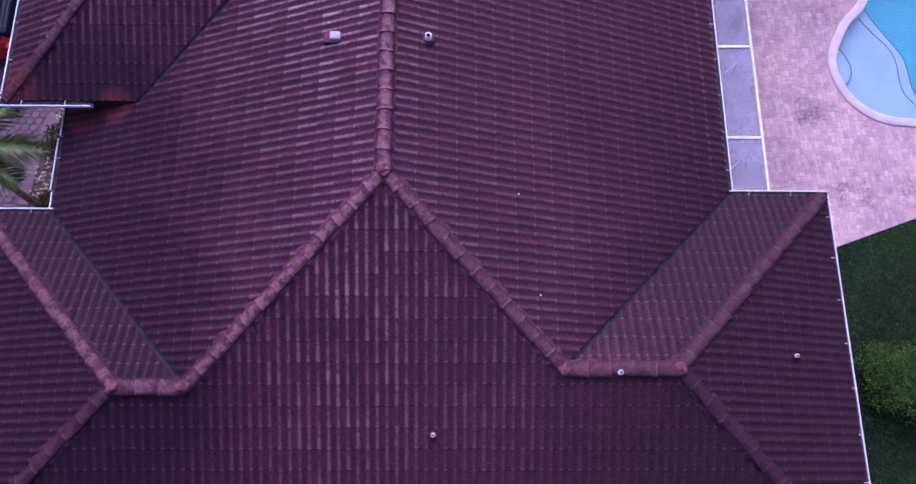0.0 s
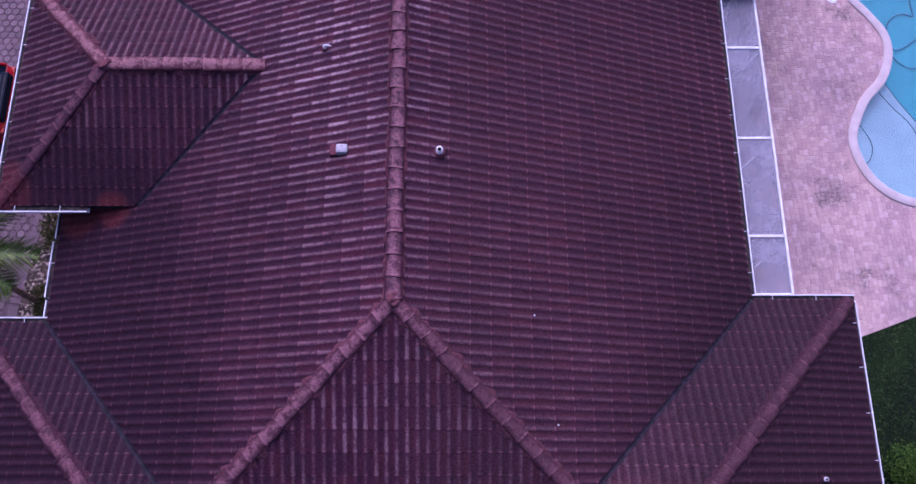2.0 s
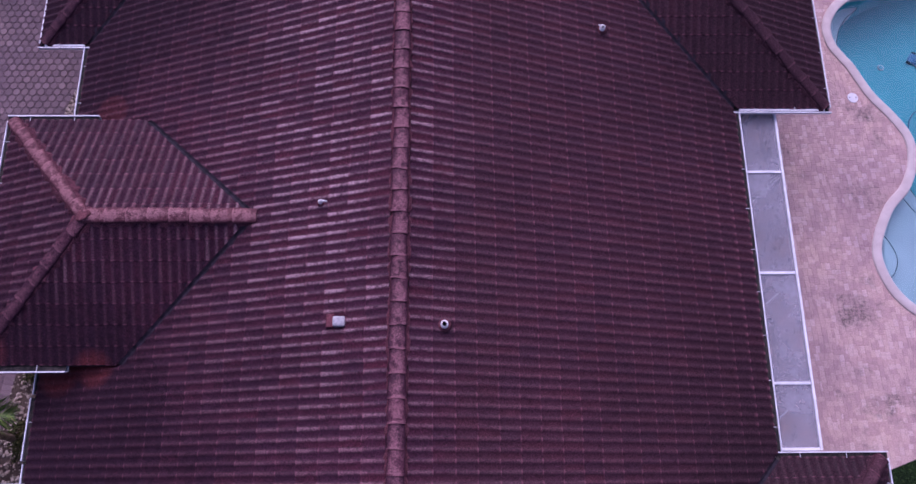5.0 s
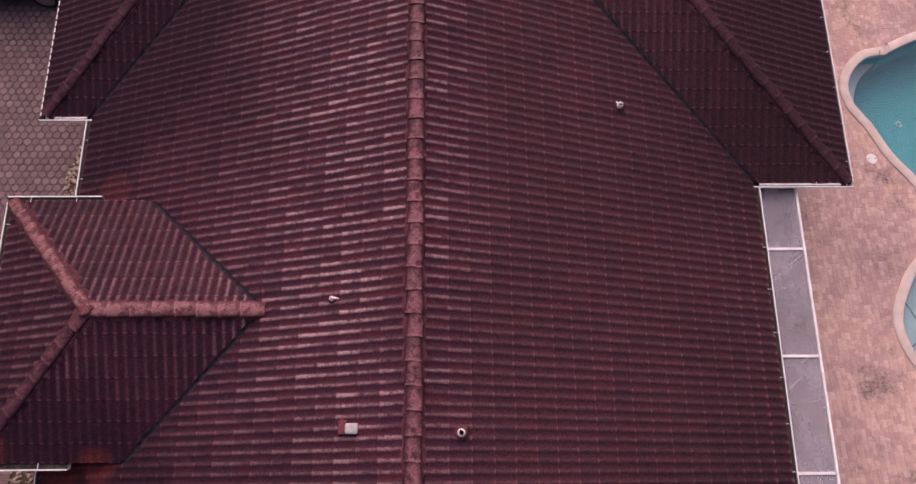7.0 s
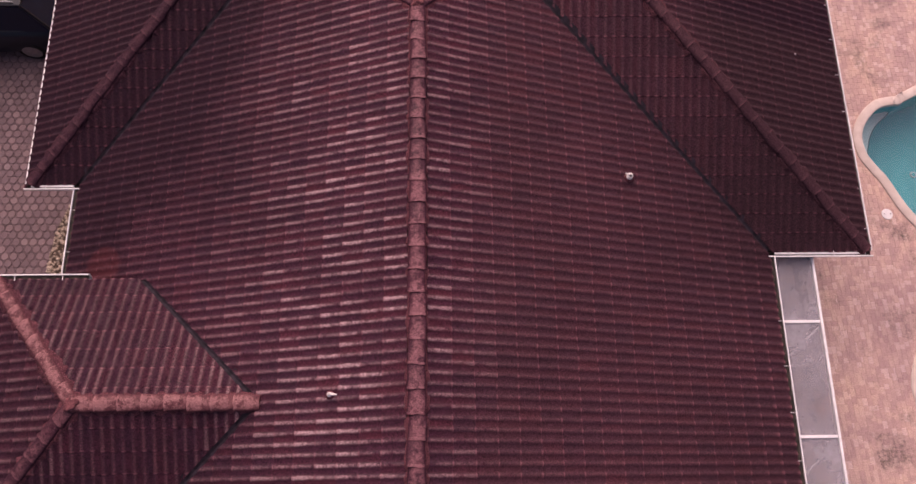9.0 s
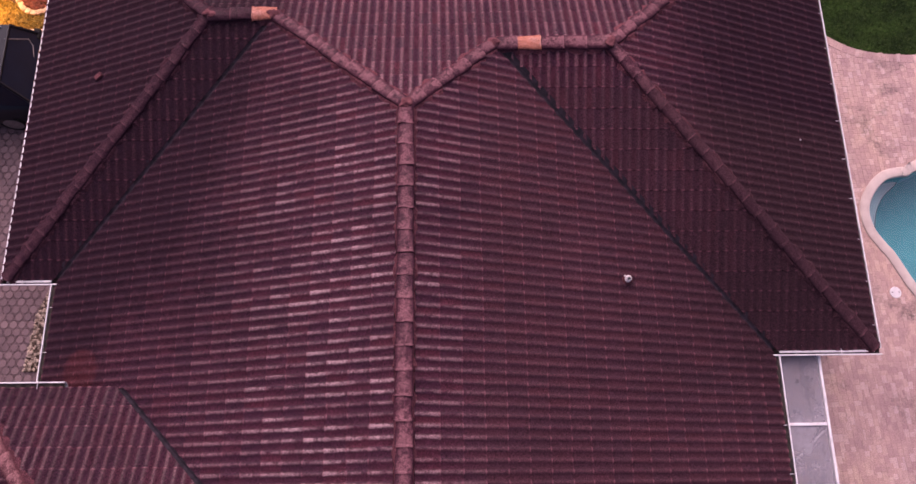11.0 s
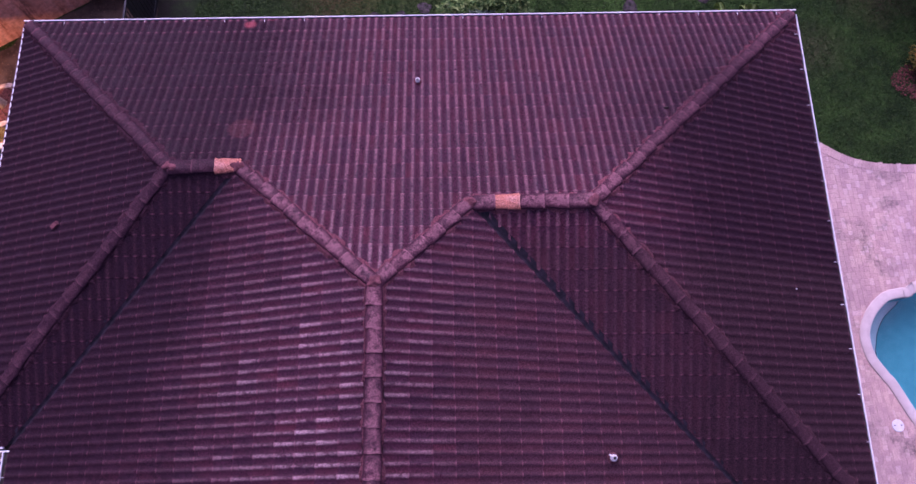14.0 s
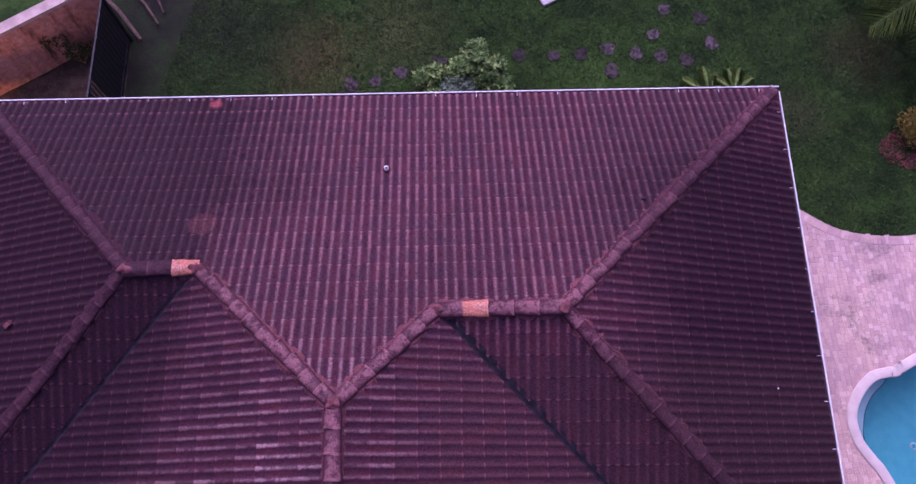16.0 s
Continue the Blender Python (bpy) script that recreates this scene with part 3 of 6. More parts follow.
NW_Y = NORTH - 0.11  # the back eave runs slightly askew
WG_W, WG_S, WG_N, WG_Z = -6.95, 2.10, 6.43, 3.36
WG_Y = 4.325
WG_IN = (WEST + (WG_Z - ZE) / SLOPE + (WG_Y - WG_S), WG_Y)
WG_OUT = (-5.02, WG_Y)
WG_VX = WEST + (WG_Z - ZE) / SLOPE


class Face:
    """A roof slope: an eave point, the plan direction up the slope, and the rise."""

    def __init__(self, at, up, slope, z=ZE):
        self.at, self.up, self.slope = Vector((*at, z)), Vector((*up, 0)), slope
        self.u = Vector((up[1], -up[0], 0))
        self.v = (self.up + Vector((0, 0, slope))).normalized()
        self.n = self.u.cross(self.v)

    def z(self, x, y):
        return self.at.z + self.slope * ((x - self.at.x) * self.up.x + (y - self.at.y) * self.up.y)

    def uv(self, x, y):
        d = Vector((x, y, self.z(x, y))) - self.at
        return d.dot(self.u), d.dot(self.v)

    def p(self, u, v, w=0.0):
        return self.at + self.u * u + self.v * v + self.n * w


def rise(z1, run):
    return (z1 - ZE) / run


Z_FL = ZE + SLOPE * (FL_Y - SOUTH)
F_west, F_east = Face((WEST, 0), (1, 0), SLOPE), Face((EAST, 0), (-1, 0), SLOPE)
SKEW = math.atan2(NORTH - NW_Y, BR_E - BL_W)
F_south = Face((0, SOUTH), (0, 1), SLOPE)
F_north = Face((BR_E, NORTH), (math.sin(SKEW), -math.cos(SKEW)), 0.4262)
Z_BL, Z_BR = F_north.z(*BL_IN), F_north.z(*BR_IN)
F_fr_n, F_fr_e = Face((0, FR_N), (0, -1), SLOPE), Face((FR_E, 0), (-1, 0), SLOPE)
F_fl_n, F_fl_w = Face((0, FL_N), (0, -1), rise(Z_FL, FL_N - FL_Y)), Face((FL_W, 0), (1, 0), rise(Z_FL, FL_OUT[0] - FL_W))
F_br_s, F_br_e = Face((0, BR_S), (0, 1), rise(Z_BR, BR_Y - BR_S)), Face((BR_E, 0), (-1, 0), rise(Z_BR, BR_E - BR_OUT[0]))
F_bl_s, F_bl_w = Face((0, BL_S), (0, 1), rise(Z_BL, BL_Y - BL_S)), Face((BL_W, 0), (1, 0), rise(Z_BL, BL_OUT[0] - BL_W))
F_wg_s, F_wg_n, F_wg_w = Face((0, WG_S), (0, 1), SLOPE, WG_Z), Face((0, WG_N), (0, -1), SLOPE * (WG_Y - WG_S) / (WG_N - WG_Y), WG_Z), Face((WG_W, 0), (1, 0), SLOPE * (WG_Y - WG_S) / (WG_OUT[0] - WG_W), WG_Z)

def back_eave(x):
    return (x, NORTH - (NORTH - NW_Y) * (BR_E - x) / (BR_E - BL_W))


NW, N_L, N_R = (BL_W, NW_Y), back_eave(BL_IN[0]), back_eave(BR_IN[0])
# Each piece of a slope: its face, its convex plan outline, and the kind of each edge from that corner on:
# h hip or ridge, v valley, e eave, s seam inside the same slope.
PIECES = [
    (F_south, [APEX_F, FL_IN, (FL_IN[0], SOUTH), (FR_IN[0], SOUTH), FR_IN], "hsesh"),
    (F_south, [FL_IN, FL_OUT, (FL_W, SOUTH), (FL_IN[0], SOUTH)], "hhes"),
    (F_south, [FR_OUT, FR_IN, (FR_IN[0], SOUTH), (FR_E, SOUTH)], "hseh"),
    (F_fl_n, [FL_IN, (WEST, FL_N), (FL_W, FL_N), FL_OUT], "vehh"),
    (F_fl_w, [FL_OUT, (FL_W, FL_N), (FL_W, SOUTH)], "heh"),
    (F_fr_n, [FR_OUT, (FR_E, FR_N), (EAST, FR_N), FR_IN], "hevh"),
    (F_fr_e, [FR_OUT, (FR_E, SOUTH), (FR_E, FR_N)], "heh"),
    (F_east, [APEX_F, FR_IN, (EAST, FR_N), (EAST, BR_S), BR_IN, APEX_B], "hvevhh"),
    (F_west, [APEX_F, (RX, WG_S), (WEST, WG_S), (WEST, FL_N), FL_IN], "hsevh"),
    (F_west, [(RX, WG_S), (RX, WG_Y), WG_IN, (WG_VX, WG_S)], "hsvs"),
    (F_west, [(RX, WG_Y), (RX, WG_N), (WG_VX, WG_N), WG_IN], "hsvs"),
    (F_west, [(RX, WG_N), APEX_B, BL_IN, (WEST, BL_S), (WEST, WG_N)], "hhves"),
    (F_west, [(WG_VX - 0.05, WG_S), (WG_VX - 0.05, WG_S + 0.5), (WEST, WG_S + 0.5), (WEST, WG_S)], "sses"),
    (F_west, [(WG_VX - 0.05, WG_N - 0.5), (WG_VX - 0.05, WG_N), (WEST, WG_N), (WEST, WG_N - 0.5)], "sses"),
    (F_north, [APEX_B, BR_IN, N_R, N_L, BL_IN], "hsesh"),
    (F_north, [BR_IN, BR_OUT, (BR_E, NORTH), N_R], "hhes"),
    (F_north, [BL_OUT, BL_IN, N_L, NW], "hseh"),
    (F_br_s, [BR_IN, (EAST, BR_S), (BR_E, BR_S), BR_OUT], "vehh"),
    (F_br_e, [BR_OUT, (BR_E, BR_S), (BR_E, NORTH)], "heh"),
    (F_bl_s, [BL_OUT, (BL_W, BL_S), (WEST, BL_S), BL_IN], "hevh"),
    (F_bl_w, [BL_OUT, NW, (BL_W, BL_S)], "heh"),
    (F_wg_s, [WG_IN, WG_OUT, (WG_W, WG_S), (WG_VX, WG_S)], "hhev"),
    (F_wg_n, [WG_IN, (WG_VX, WG_N), (WG_W, WG_N), WG_OUT], "vehh"),
    (F_wg_w, [WG_OUT, (WG_W, WG_N), (WG_W, WG_S)], "heh"),
]

house = thing("house", "single-storey house with weathered dark red concrete tile roof", "house")

# ---- roof deck under the tiles ----
bm = bmesh.new()
for face, plan, kinds in PIECES:
    pts = [face.p(*face.uv(x, y)) - Vector((0, 0, 0.034)) for x, y in plan]
    top, low = [bm.verts.new(p) for p in pts], [bm.verts.new(p - Vector((0, 0, 0.12))) for p in pts]
    bm.faces.new(top)
    bm.faces.new(low[::-1])
    for k in range(len(pts)):
        j = (k + 1) % len(pts)
        bm.faces.new((top[k], low[k], low[j], top[j]))
bmesh.ops.remove_doubles(bm, verts=bm.verts, dist=0.003)
bmesh.ops.recalc_face_normals(bm, faces=bm.faces)
roof = part("roof", bm, M_deck, house, "dark felt under weathered red roof tiles")

# ---- roof tiles ----
ROLL, COURSE = 0.151, 0.344
WIDE = 2 * ROLL


def tile_section():
    """Two narrow rolls with flat pans; the edge roll lies over the next tile's side."""
    out = []
    for k in range(21):
        u = k * WIDE / 20
        crown = (0.5 + 0.5 * math.cos(2 * math.pi * (u / ROLL - 0.24))) ** 1.35
        out.append((u, 0.0175 * crown + 0.0015 * (1 - u / WIDE), crown))
    return out


SECTION = tile_section()
ROWS_OF_TILE = ((0.0, 0.0005, 1.0), (0.003, 0.0055, 1.0), (0.014, 0.0085, 1.0), (COURSE + 0.03, 0.001, 0.0))


def tile_grid():
    """Points (u, v, w, crown, nose, across) and quads of one tile, nose at v = 0."""
    pts, quads, n = [], [], len(SECTION)
    for v, w, nose in ROWS_OF_TILE:
        pts += [(u, v, w + h, crown, nose, u / WIDE) for u, h, crown in SECTION]
    for k in range(len(ROWS_OF_TILE) - 1):
        for i in range(n - 1):
            a = k * n + i
            quads.append((a, a + 1, a + n + 1, a + n))
    return pts, quads


TILE_PTS, TILE_QUADS = tile_grid()


def clip(poly, a, b, c):
    """Cut a polygon of (u, v, w, crown) to a*u + b*v >= c."""
    out = []
    for p, q in zip(poly, poly[1:] + poly[:1]):
        dp, dq = a * p[0] + b * p[1] - c, a * q[0] + b * q[1] - c
        if dp >= 0:
            out.append(p)
        if (dp >= 0) != (dq >= 0):
            t = dp / (dp - dq)
            out.append(tuple(x + (y - x) * t for x, y in zip(p, q)))
    return out


EAVE_REACH = {F_north: 0.05, F_br_e: 0.05, F_bl_w: 0.108, F_fr_e: 0.05, F_wg_s: -0.03}
INSET = {"h": 0.0, "v": 0.045, "e": -0.20, "s": 0.0}
verts, faces_, uvs, spans = [], [], [], []
near_tiles = []
for face, plan, kinds in PIECES:
    uvp = [face.uv(x, y) for x, y in plan]
    area = sum(a[0] * b[1] - b[0] * a[1] for a, b in zip(uvp, uvp[1:] + uvp[:1]))
    lines = []
    for k in range(len(uvp)):
        (u0, v0), (u1, v1) = uvp[k], uvp[(k + 1) % len(uvp)]
        du, dv = u1 - u0, v1 - v0
        ln = math.hypot(du, dv)
        a, b = (-dv / ln, du / ln) if area > 0 else (dv / ln, -du / ln)
        lines.append((a, b, a * u0 + b * v0 + INSET[kinds[k]]))
    us, vs = [p[0] for p in uvp], [p[1] for p in uvp]
    for j in range(int(min(vs) / COURSE) - 1, int(max(vs) / COURSE) + 2):
        v0 = j * COURSE - 0.03
        if v0 < -0.1 or max(vs) - v0 < 0.2:
            continue
        shift = ROLL if j % 2 else 0.0
        for i in range(int(min(us) // WIDE) - 2, int(max(us) // WIDE) + 2):
            u0 = i * WIDE + shift + 0.13 * WIDE
            corners = [(u0 + a, v0 + b) for a, b in ((0, 0), (WIDE, 0), (WIDE, COURSE + 0.03), (0, COURSE + 0.03))]
            worst = min(a * u + b * v - c for a, b, c in lines for u, v in corners)
            if any(all(a * u + b * v < c for u, v in corners) for a, b, c in lines):
                continue
            jr = random.Random(hash((round(face.at.x * 10), round(face.at.y * 10), i, j)))
            lift, lean, slip = jr.uniform(0, 0.003), jr.uniform(-0.006, 0.006), jr.uniform(-0.008, 0.008)
            reach = EAVE_REACH.get(face, 0.0) if j == 0 else 0.0
            pts = [(u0 + u, v0 + v - (reach if v < 0.05 else 0.0) + slip + lean * (u / WIDE - 0.5), w + lift, cr, nose, ac) for u, v, w, cr, nose, ac in TILE_PTS]
            centre = face.p(u0 + ROLL, v0 + COURSE / 2)
            if worst >= 0:
                if face in (F_west, F_east) and abs(centre.x) < 2.55 and 2.6 < centre.y < 8.3 and len(near_tiles) < 300:
                    near_tiles.append((face, u0, v0 + slip, lift))
                    continue
                base = len(verts)
                verts += [face.p(u, v, w) for u, v, w, *_ in pts]
                uvs += [(p[4], p[3]) for p in pts]
                spans += [p[5] for p in pts]
                faces_ += [tuple(base + q for q in quad) for quad in TILE_QUADS]
            else:
                # a cut tile keeps shared corners, so that it stays one island
                seen = {}
                for quad in TILE_QUADS:
                    poly = [pts[q] for q in quad]
                    for a, b, c in lines:
                        if poly:
                            poly = clip(poly, a, b, c)
                    if len(poly) < 3:
                        continue
                    ids = []
                    for p in poly:
                        key = tuple(round(x, 4) for x in p[:3])
                        if key not in seen:
                            seen[key] = len(verts)
                            verts.append(face.p(*p[:3]))
                            uvs.append((p[4], p[3]))
                            spans.append(p[5])
                        if seen[key] not in ids:
                            ids.append(seen[key])
                    if len(ids) > 2:
                        faces_.append(tuple(ids))
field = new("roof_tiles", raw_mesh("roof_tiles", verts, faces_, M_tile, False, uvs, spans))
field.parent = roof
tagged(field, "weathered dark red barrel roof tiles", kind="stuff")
tile_mesh = raw_mesh("roof_tile", [p[:3] for p in TILE_PTS], TILE_QUADS, M_tile, False, [(p[4], p[3]) for p in TILE_PTS], [p[5] for p in TILE_PTS])
for face, u0, v0, lift in near_tiles:
    ob = new("roof_tile", tile_mesh)
    ob.parent = roof
    o = face.p(u0, v0, lift)
    ob.matrix_basis = Matrix(((face.u.x, face.v.x, face.n.x, o.x), (face.u.y, face.v.y, face.n.y, o.y), (face.u.z, face.v.z, face.n.z, o.z), (0, 0, 0, 1)))

# ---- valleys, ridge and hip caps ----
def at_height(p, face):
    return Vector((p[0], p[1], face.z(*p)))


VALLEYS = [(FR_IN, (EAST, FR_N), F_east), (BR_IN, (EAST, BR_S), F_east), (FL_IN, (WEST, FL_N), F_west), (BL_IN, (WEST, BL_S), F_west), (WG_IN, (WG_VX, WG_S), F_west), (WG_IN, (WG_VX, WG_N), F_west)]
for a, b, face in VALLEYS:
    pa, pb = at_height(a, face), at_height(b, face)
    d = (pb - pa).normalized()
    side = d.cross(Vector((0, 0, 1))).normalized()
    bm = bmesh.new()
    n = 14
    rows = []
    for k in range(n + 1):
        p = pa + (pb - pa) * (k / n)
        rows.append([bm.verts.new(p + side * s + Vector((0, 0, h))) for s, h in ((-0.10, 0.034), (-0.03, 0.012), (0, 0.0), (0.03, 0.012), (0.10, 0.034))])
    for r0, r1 in zip(rows, rows[1:]):
        for k in range(4):
            bm.faces.new((r0[k], r0[k + 1], r1[k + 1], r1[k]))
    part("valley_flashing", bm, M_valley, house, "dark stained metal valley flashing")

CAP, CAP_LONG = 0.335, 0.375


def cap_mesh(material, seed=0):
    bm = bmesh.new()
    rows = []
    for y, w, h in ((0.0, 0.131, -0.003), (0.001, 0.136, 0.006), (0.022, 0.136, 0.006), (0.036, 0.131, 0.0), (0.12, 0.128, -0.002), (0.21, 0.124, -0.005), (0.30, 0.119, -0.010), (CAP_LONG, 0.113, -0.016)):
        rows.append([bm.verts.new((-w * math.cos(math.pi * k / 12), y, (0.064 + h) * math.sin(math.pi * k / 12) ** 0.9 - 0.01)) for k in range(13)])
    for r0, r1 in zip(rows, rows[1:]):
        for k in range(12):
            bm.faces.new((r0[k], r0[k + 1], r1[k + 1], r1[k]))
    for v in bm.verts:
        d = noise.noise_vector(v.co * 14 + Vector((seed * 7.3, 0, 0)))
        v.co += Vector((d.x * 0.014, d.y * 0.014, d.z * 0.010))
    layer = bm.loops.layers.uv.new("UVMap")
    for f in bm.faces:
        for lp in f.loops:
            lp[layer].uv = (1 - lp.vert.co.y / CAP_LONG, min(1.0, max(0, lp.vert.co.z / 0.056)))
    me = mesh_of("ridge_cap", bm, material)
    return me


CAP_OLD, CAP_NEW, CAP_PALE = [cap_mesh(M_cap, k) for k in range(5)], cap_mesh(M_newcap), [cap_mesh(M_bleached, k) for k in range(5, 8)]
CAP_FADED = [cap_mesh(M_faded, k) for k in range(8, 12)]
HIPS = [
    (FR_IN, APEX_F, F_south, ()), (FL_IN, APEX_F, F_south, ()), (BR_IN, APEX_B, F_north, ()), (BL_IN, APEX_B, F_north, ()),
    ((FR_E, FR_N), FR_OUT, F_fr_e, ()), ((FR_E, SOUTH), FR_OUT, F_fr_e, ()), ((FL_W, FL_N), FL_OUT, F_fl_w, ()), ((FL_W, SOUTH), FL_OUT, F_fl_w, ()),
    ((BR_E, BR_S), BR_OUT, F_br_e, ()), ((BR_E, NORTH), BR_OUT, F_br_e, ()), ((BL_W, BL_S), BL_OUT, F_bl_w, ()), (NW, BL_OUT, F_bl_w, ()),
    ((WG_W, WG_S), WG_OUT, F_wg_w, ()), ((WG_W, WG_N), WG_OUT, F_wg_w, ()),
    (APEX_F, APEX_B, F_west, ()), (FR_OUT, FR_IN, F_south, ()), (FL_OUT, FL_IN, F_south, ()), (BR_OUT, BR_IN, F_north, (3,)), (BL_OUT, BL_IN, F_north, (2,)), (WG_OUT, WG_IN, F_wg_s, ()),
]
capr = random.Random(9)
for a, b, face, fresh in HIPS:
    pa, pb = at_height(a, face), at_height(b, face)
    run = (pb - pa).length
    y = (pb - pa).normalized()
    x = y.cross(Vector((0, 0, 1))).normalized()
    z = x.cross(y)
    count = max(1, int(run / CAP))
    step = run / count
    # mortar bed under the caps
    bm = bmesh.new()
    n = max(4, int(run / 0.08))
    rows = []
    flat = abs(y.z) < 0.05
    for k in range(n + 1):
        p = pa + (pb - pa) * (k / n)
        wob = (0.128 if flat else 0.140) + capr.uniform(-0.025, 0.025 if flat else 0.04)
        low = -0.012
        rows.append([bm.verts.new(p + x * s + z * h) for s, h in ((-wob * 1.2, low - 0.045), (-wob * 0.8, low + 0.020), (0, 0.055), (wob * 0.8, low + 0.020), (wob * 1.2, low - 0.045))])
    for r0, r1 in zip(rows, rows[1:]):
        for k in range(4):
            bm.faces.new((r0[k], r1[k], r1[k + 1], r0[k + 1]))
    part("mortar_bed", bm, M_mortar, house, "salmon red mortar bedding")
    kind = CAP_OLD
    if a in (WG_OUT, (WG_W, WG_N)):
        kind = CAP_PALE
    elif b == APEX_F or a in (FR_OUT, FL_OUT, (FR_E, FR_N), (FL_W, FL_N)):
        kind = CAP_FADED
    for k in range(count):
        ob = new("ridge_cap", CAP_NEW if k in fresh else capr.choice(kind))
        ob.parent = roof
        if k in fresh:
            tagged(ob, "newer orange clay ridge cap")
        o = pa + y * (k * step) + z * ((0.032 if flat else 0.020) + capr.uniform(-0.006, 0.006)) + x * capr.uniform(-0.010, 0.010)
        rot = Matrix(((x.x, y.x, z.x, o.x), (x.y, y.y, z.y, o.y), (x.z, y.z, z.z, o.z), (0, 0, 0, 1)))
        ob.matrix_basis = rot @ pose(0, 0, 0, 0, 0, capr.uniform(-2.5, 2.5)) @ Matrix.Diagonal((1 if flat else 0.88, step / CAP, 1 if flat else 0.9, 1))
for p, face in ((APEX_F, F_west), (APEX_B, F_west), (FR_IN, F_south), (FR_OUT, F_south), (FL_IN, F_south), (FL_OUT, F_south), (BR_IN, F_north), (BR_OUT, F_north), (BL_IN, F_north), (BL_OUT, F_north), (WG_OUT, F_wg_s)):
    bm = bmesh.new()
    bmesh.ops.create_icosphere(bm, subdivisions=3, radius=0.09)
    for v in bm.verts:
        v.co *= 1 + 0.9 * noise.noise(v.co * 12 + Vector((*p, 0)))
        v.co.z *= 0.4
        v.co += at_height(p, face) + Vector((0, 0, 0.075))
    part("mortar_joint", bm, M_joint_mortar, house, "salmon red mortar joint", True)

# ---- walls, soffit, gutters ----
OUTLINE = [(FL_W, SOUTH), (FR_E, SOUTH), (FR_E, FR_N), (EAST, FR_N), (EAST, BR_S), (BR_E, BR_S), (BR_E, NORTH), NW, (BL_W, BL_S), (WEST, BL_S), (WEST, FL_N), (FL_W, FL_N)]


def inset_outline(poly, d):
    out, n = [], len(poly)
    for i in range(n):
        a, b, c = Vector(poly[i - 1]), Vector(poly[i]), Vector(poly[(i + 1) % n])
        e0, e1 = (b - a).normalized(), (c - b).normalized()
        n0, n1 = Vector((-e0.y, e0.x)), Vector((-e1.y, e1.x))
        out.append(tuple(b + (n0 + n1) * d))
    return out


WALLS = inset_outline(OUTLINE, 0.60)
for k in range(len(WALLS)):
    a, b = Vector(WALLS[k]), Vector(WALLS[(k + 1) % len(WALLS)])
    e = (b - a).normalized()
    nn = Vector((-e.y, e.x)) * 0.2
    part("wall", prism(bmesh.new(), [tuple(a), tuple(b), tuple(b + nn), tuple(a + nn)], -0.02, ZE - 0.16), M_stucco, house, "cream stucco wall")
bm = prism(bmesh.new(), inset_outline(OUTLINE, 0.03), ZE - 0.19, ZE - 0.165)
part("soffit", bm, M_white, house, "white soffit")
# the wing stands a little higher
part("wall", boxed((WG_W + 0.6, WG_S + 0.6, -0.02), (-4.4, WG_N - 0.6, WG_Z - 0.17)), M_stucco, house, "cream stucco wing wall")
part("soffit", boxed((WG_W + 0.03, WG_S + 0.03, WG_Z - 0.19), (WG_VX - 0.1, WG_N - 0.03, WG_Z - 0.165)), M_white, house, "white soffit of the wing")

GUT = 0.115


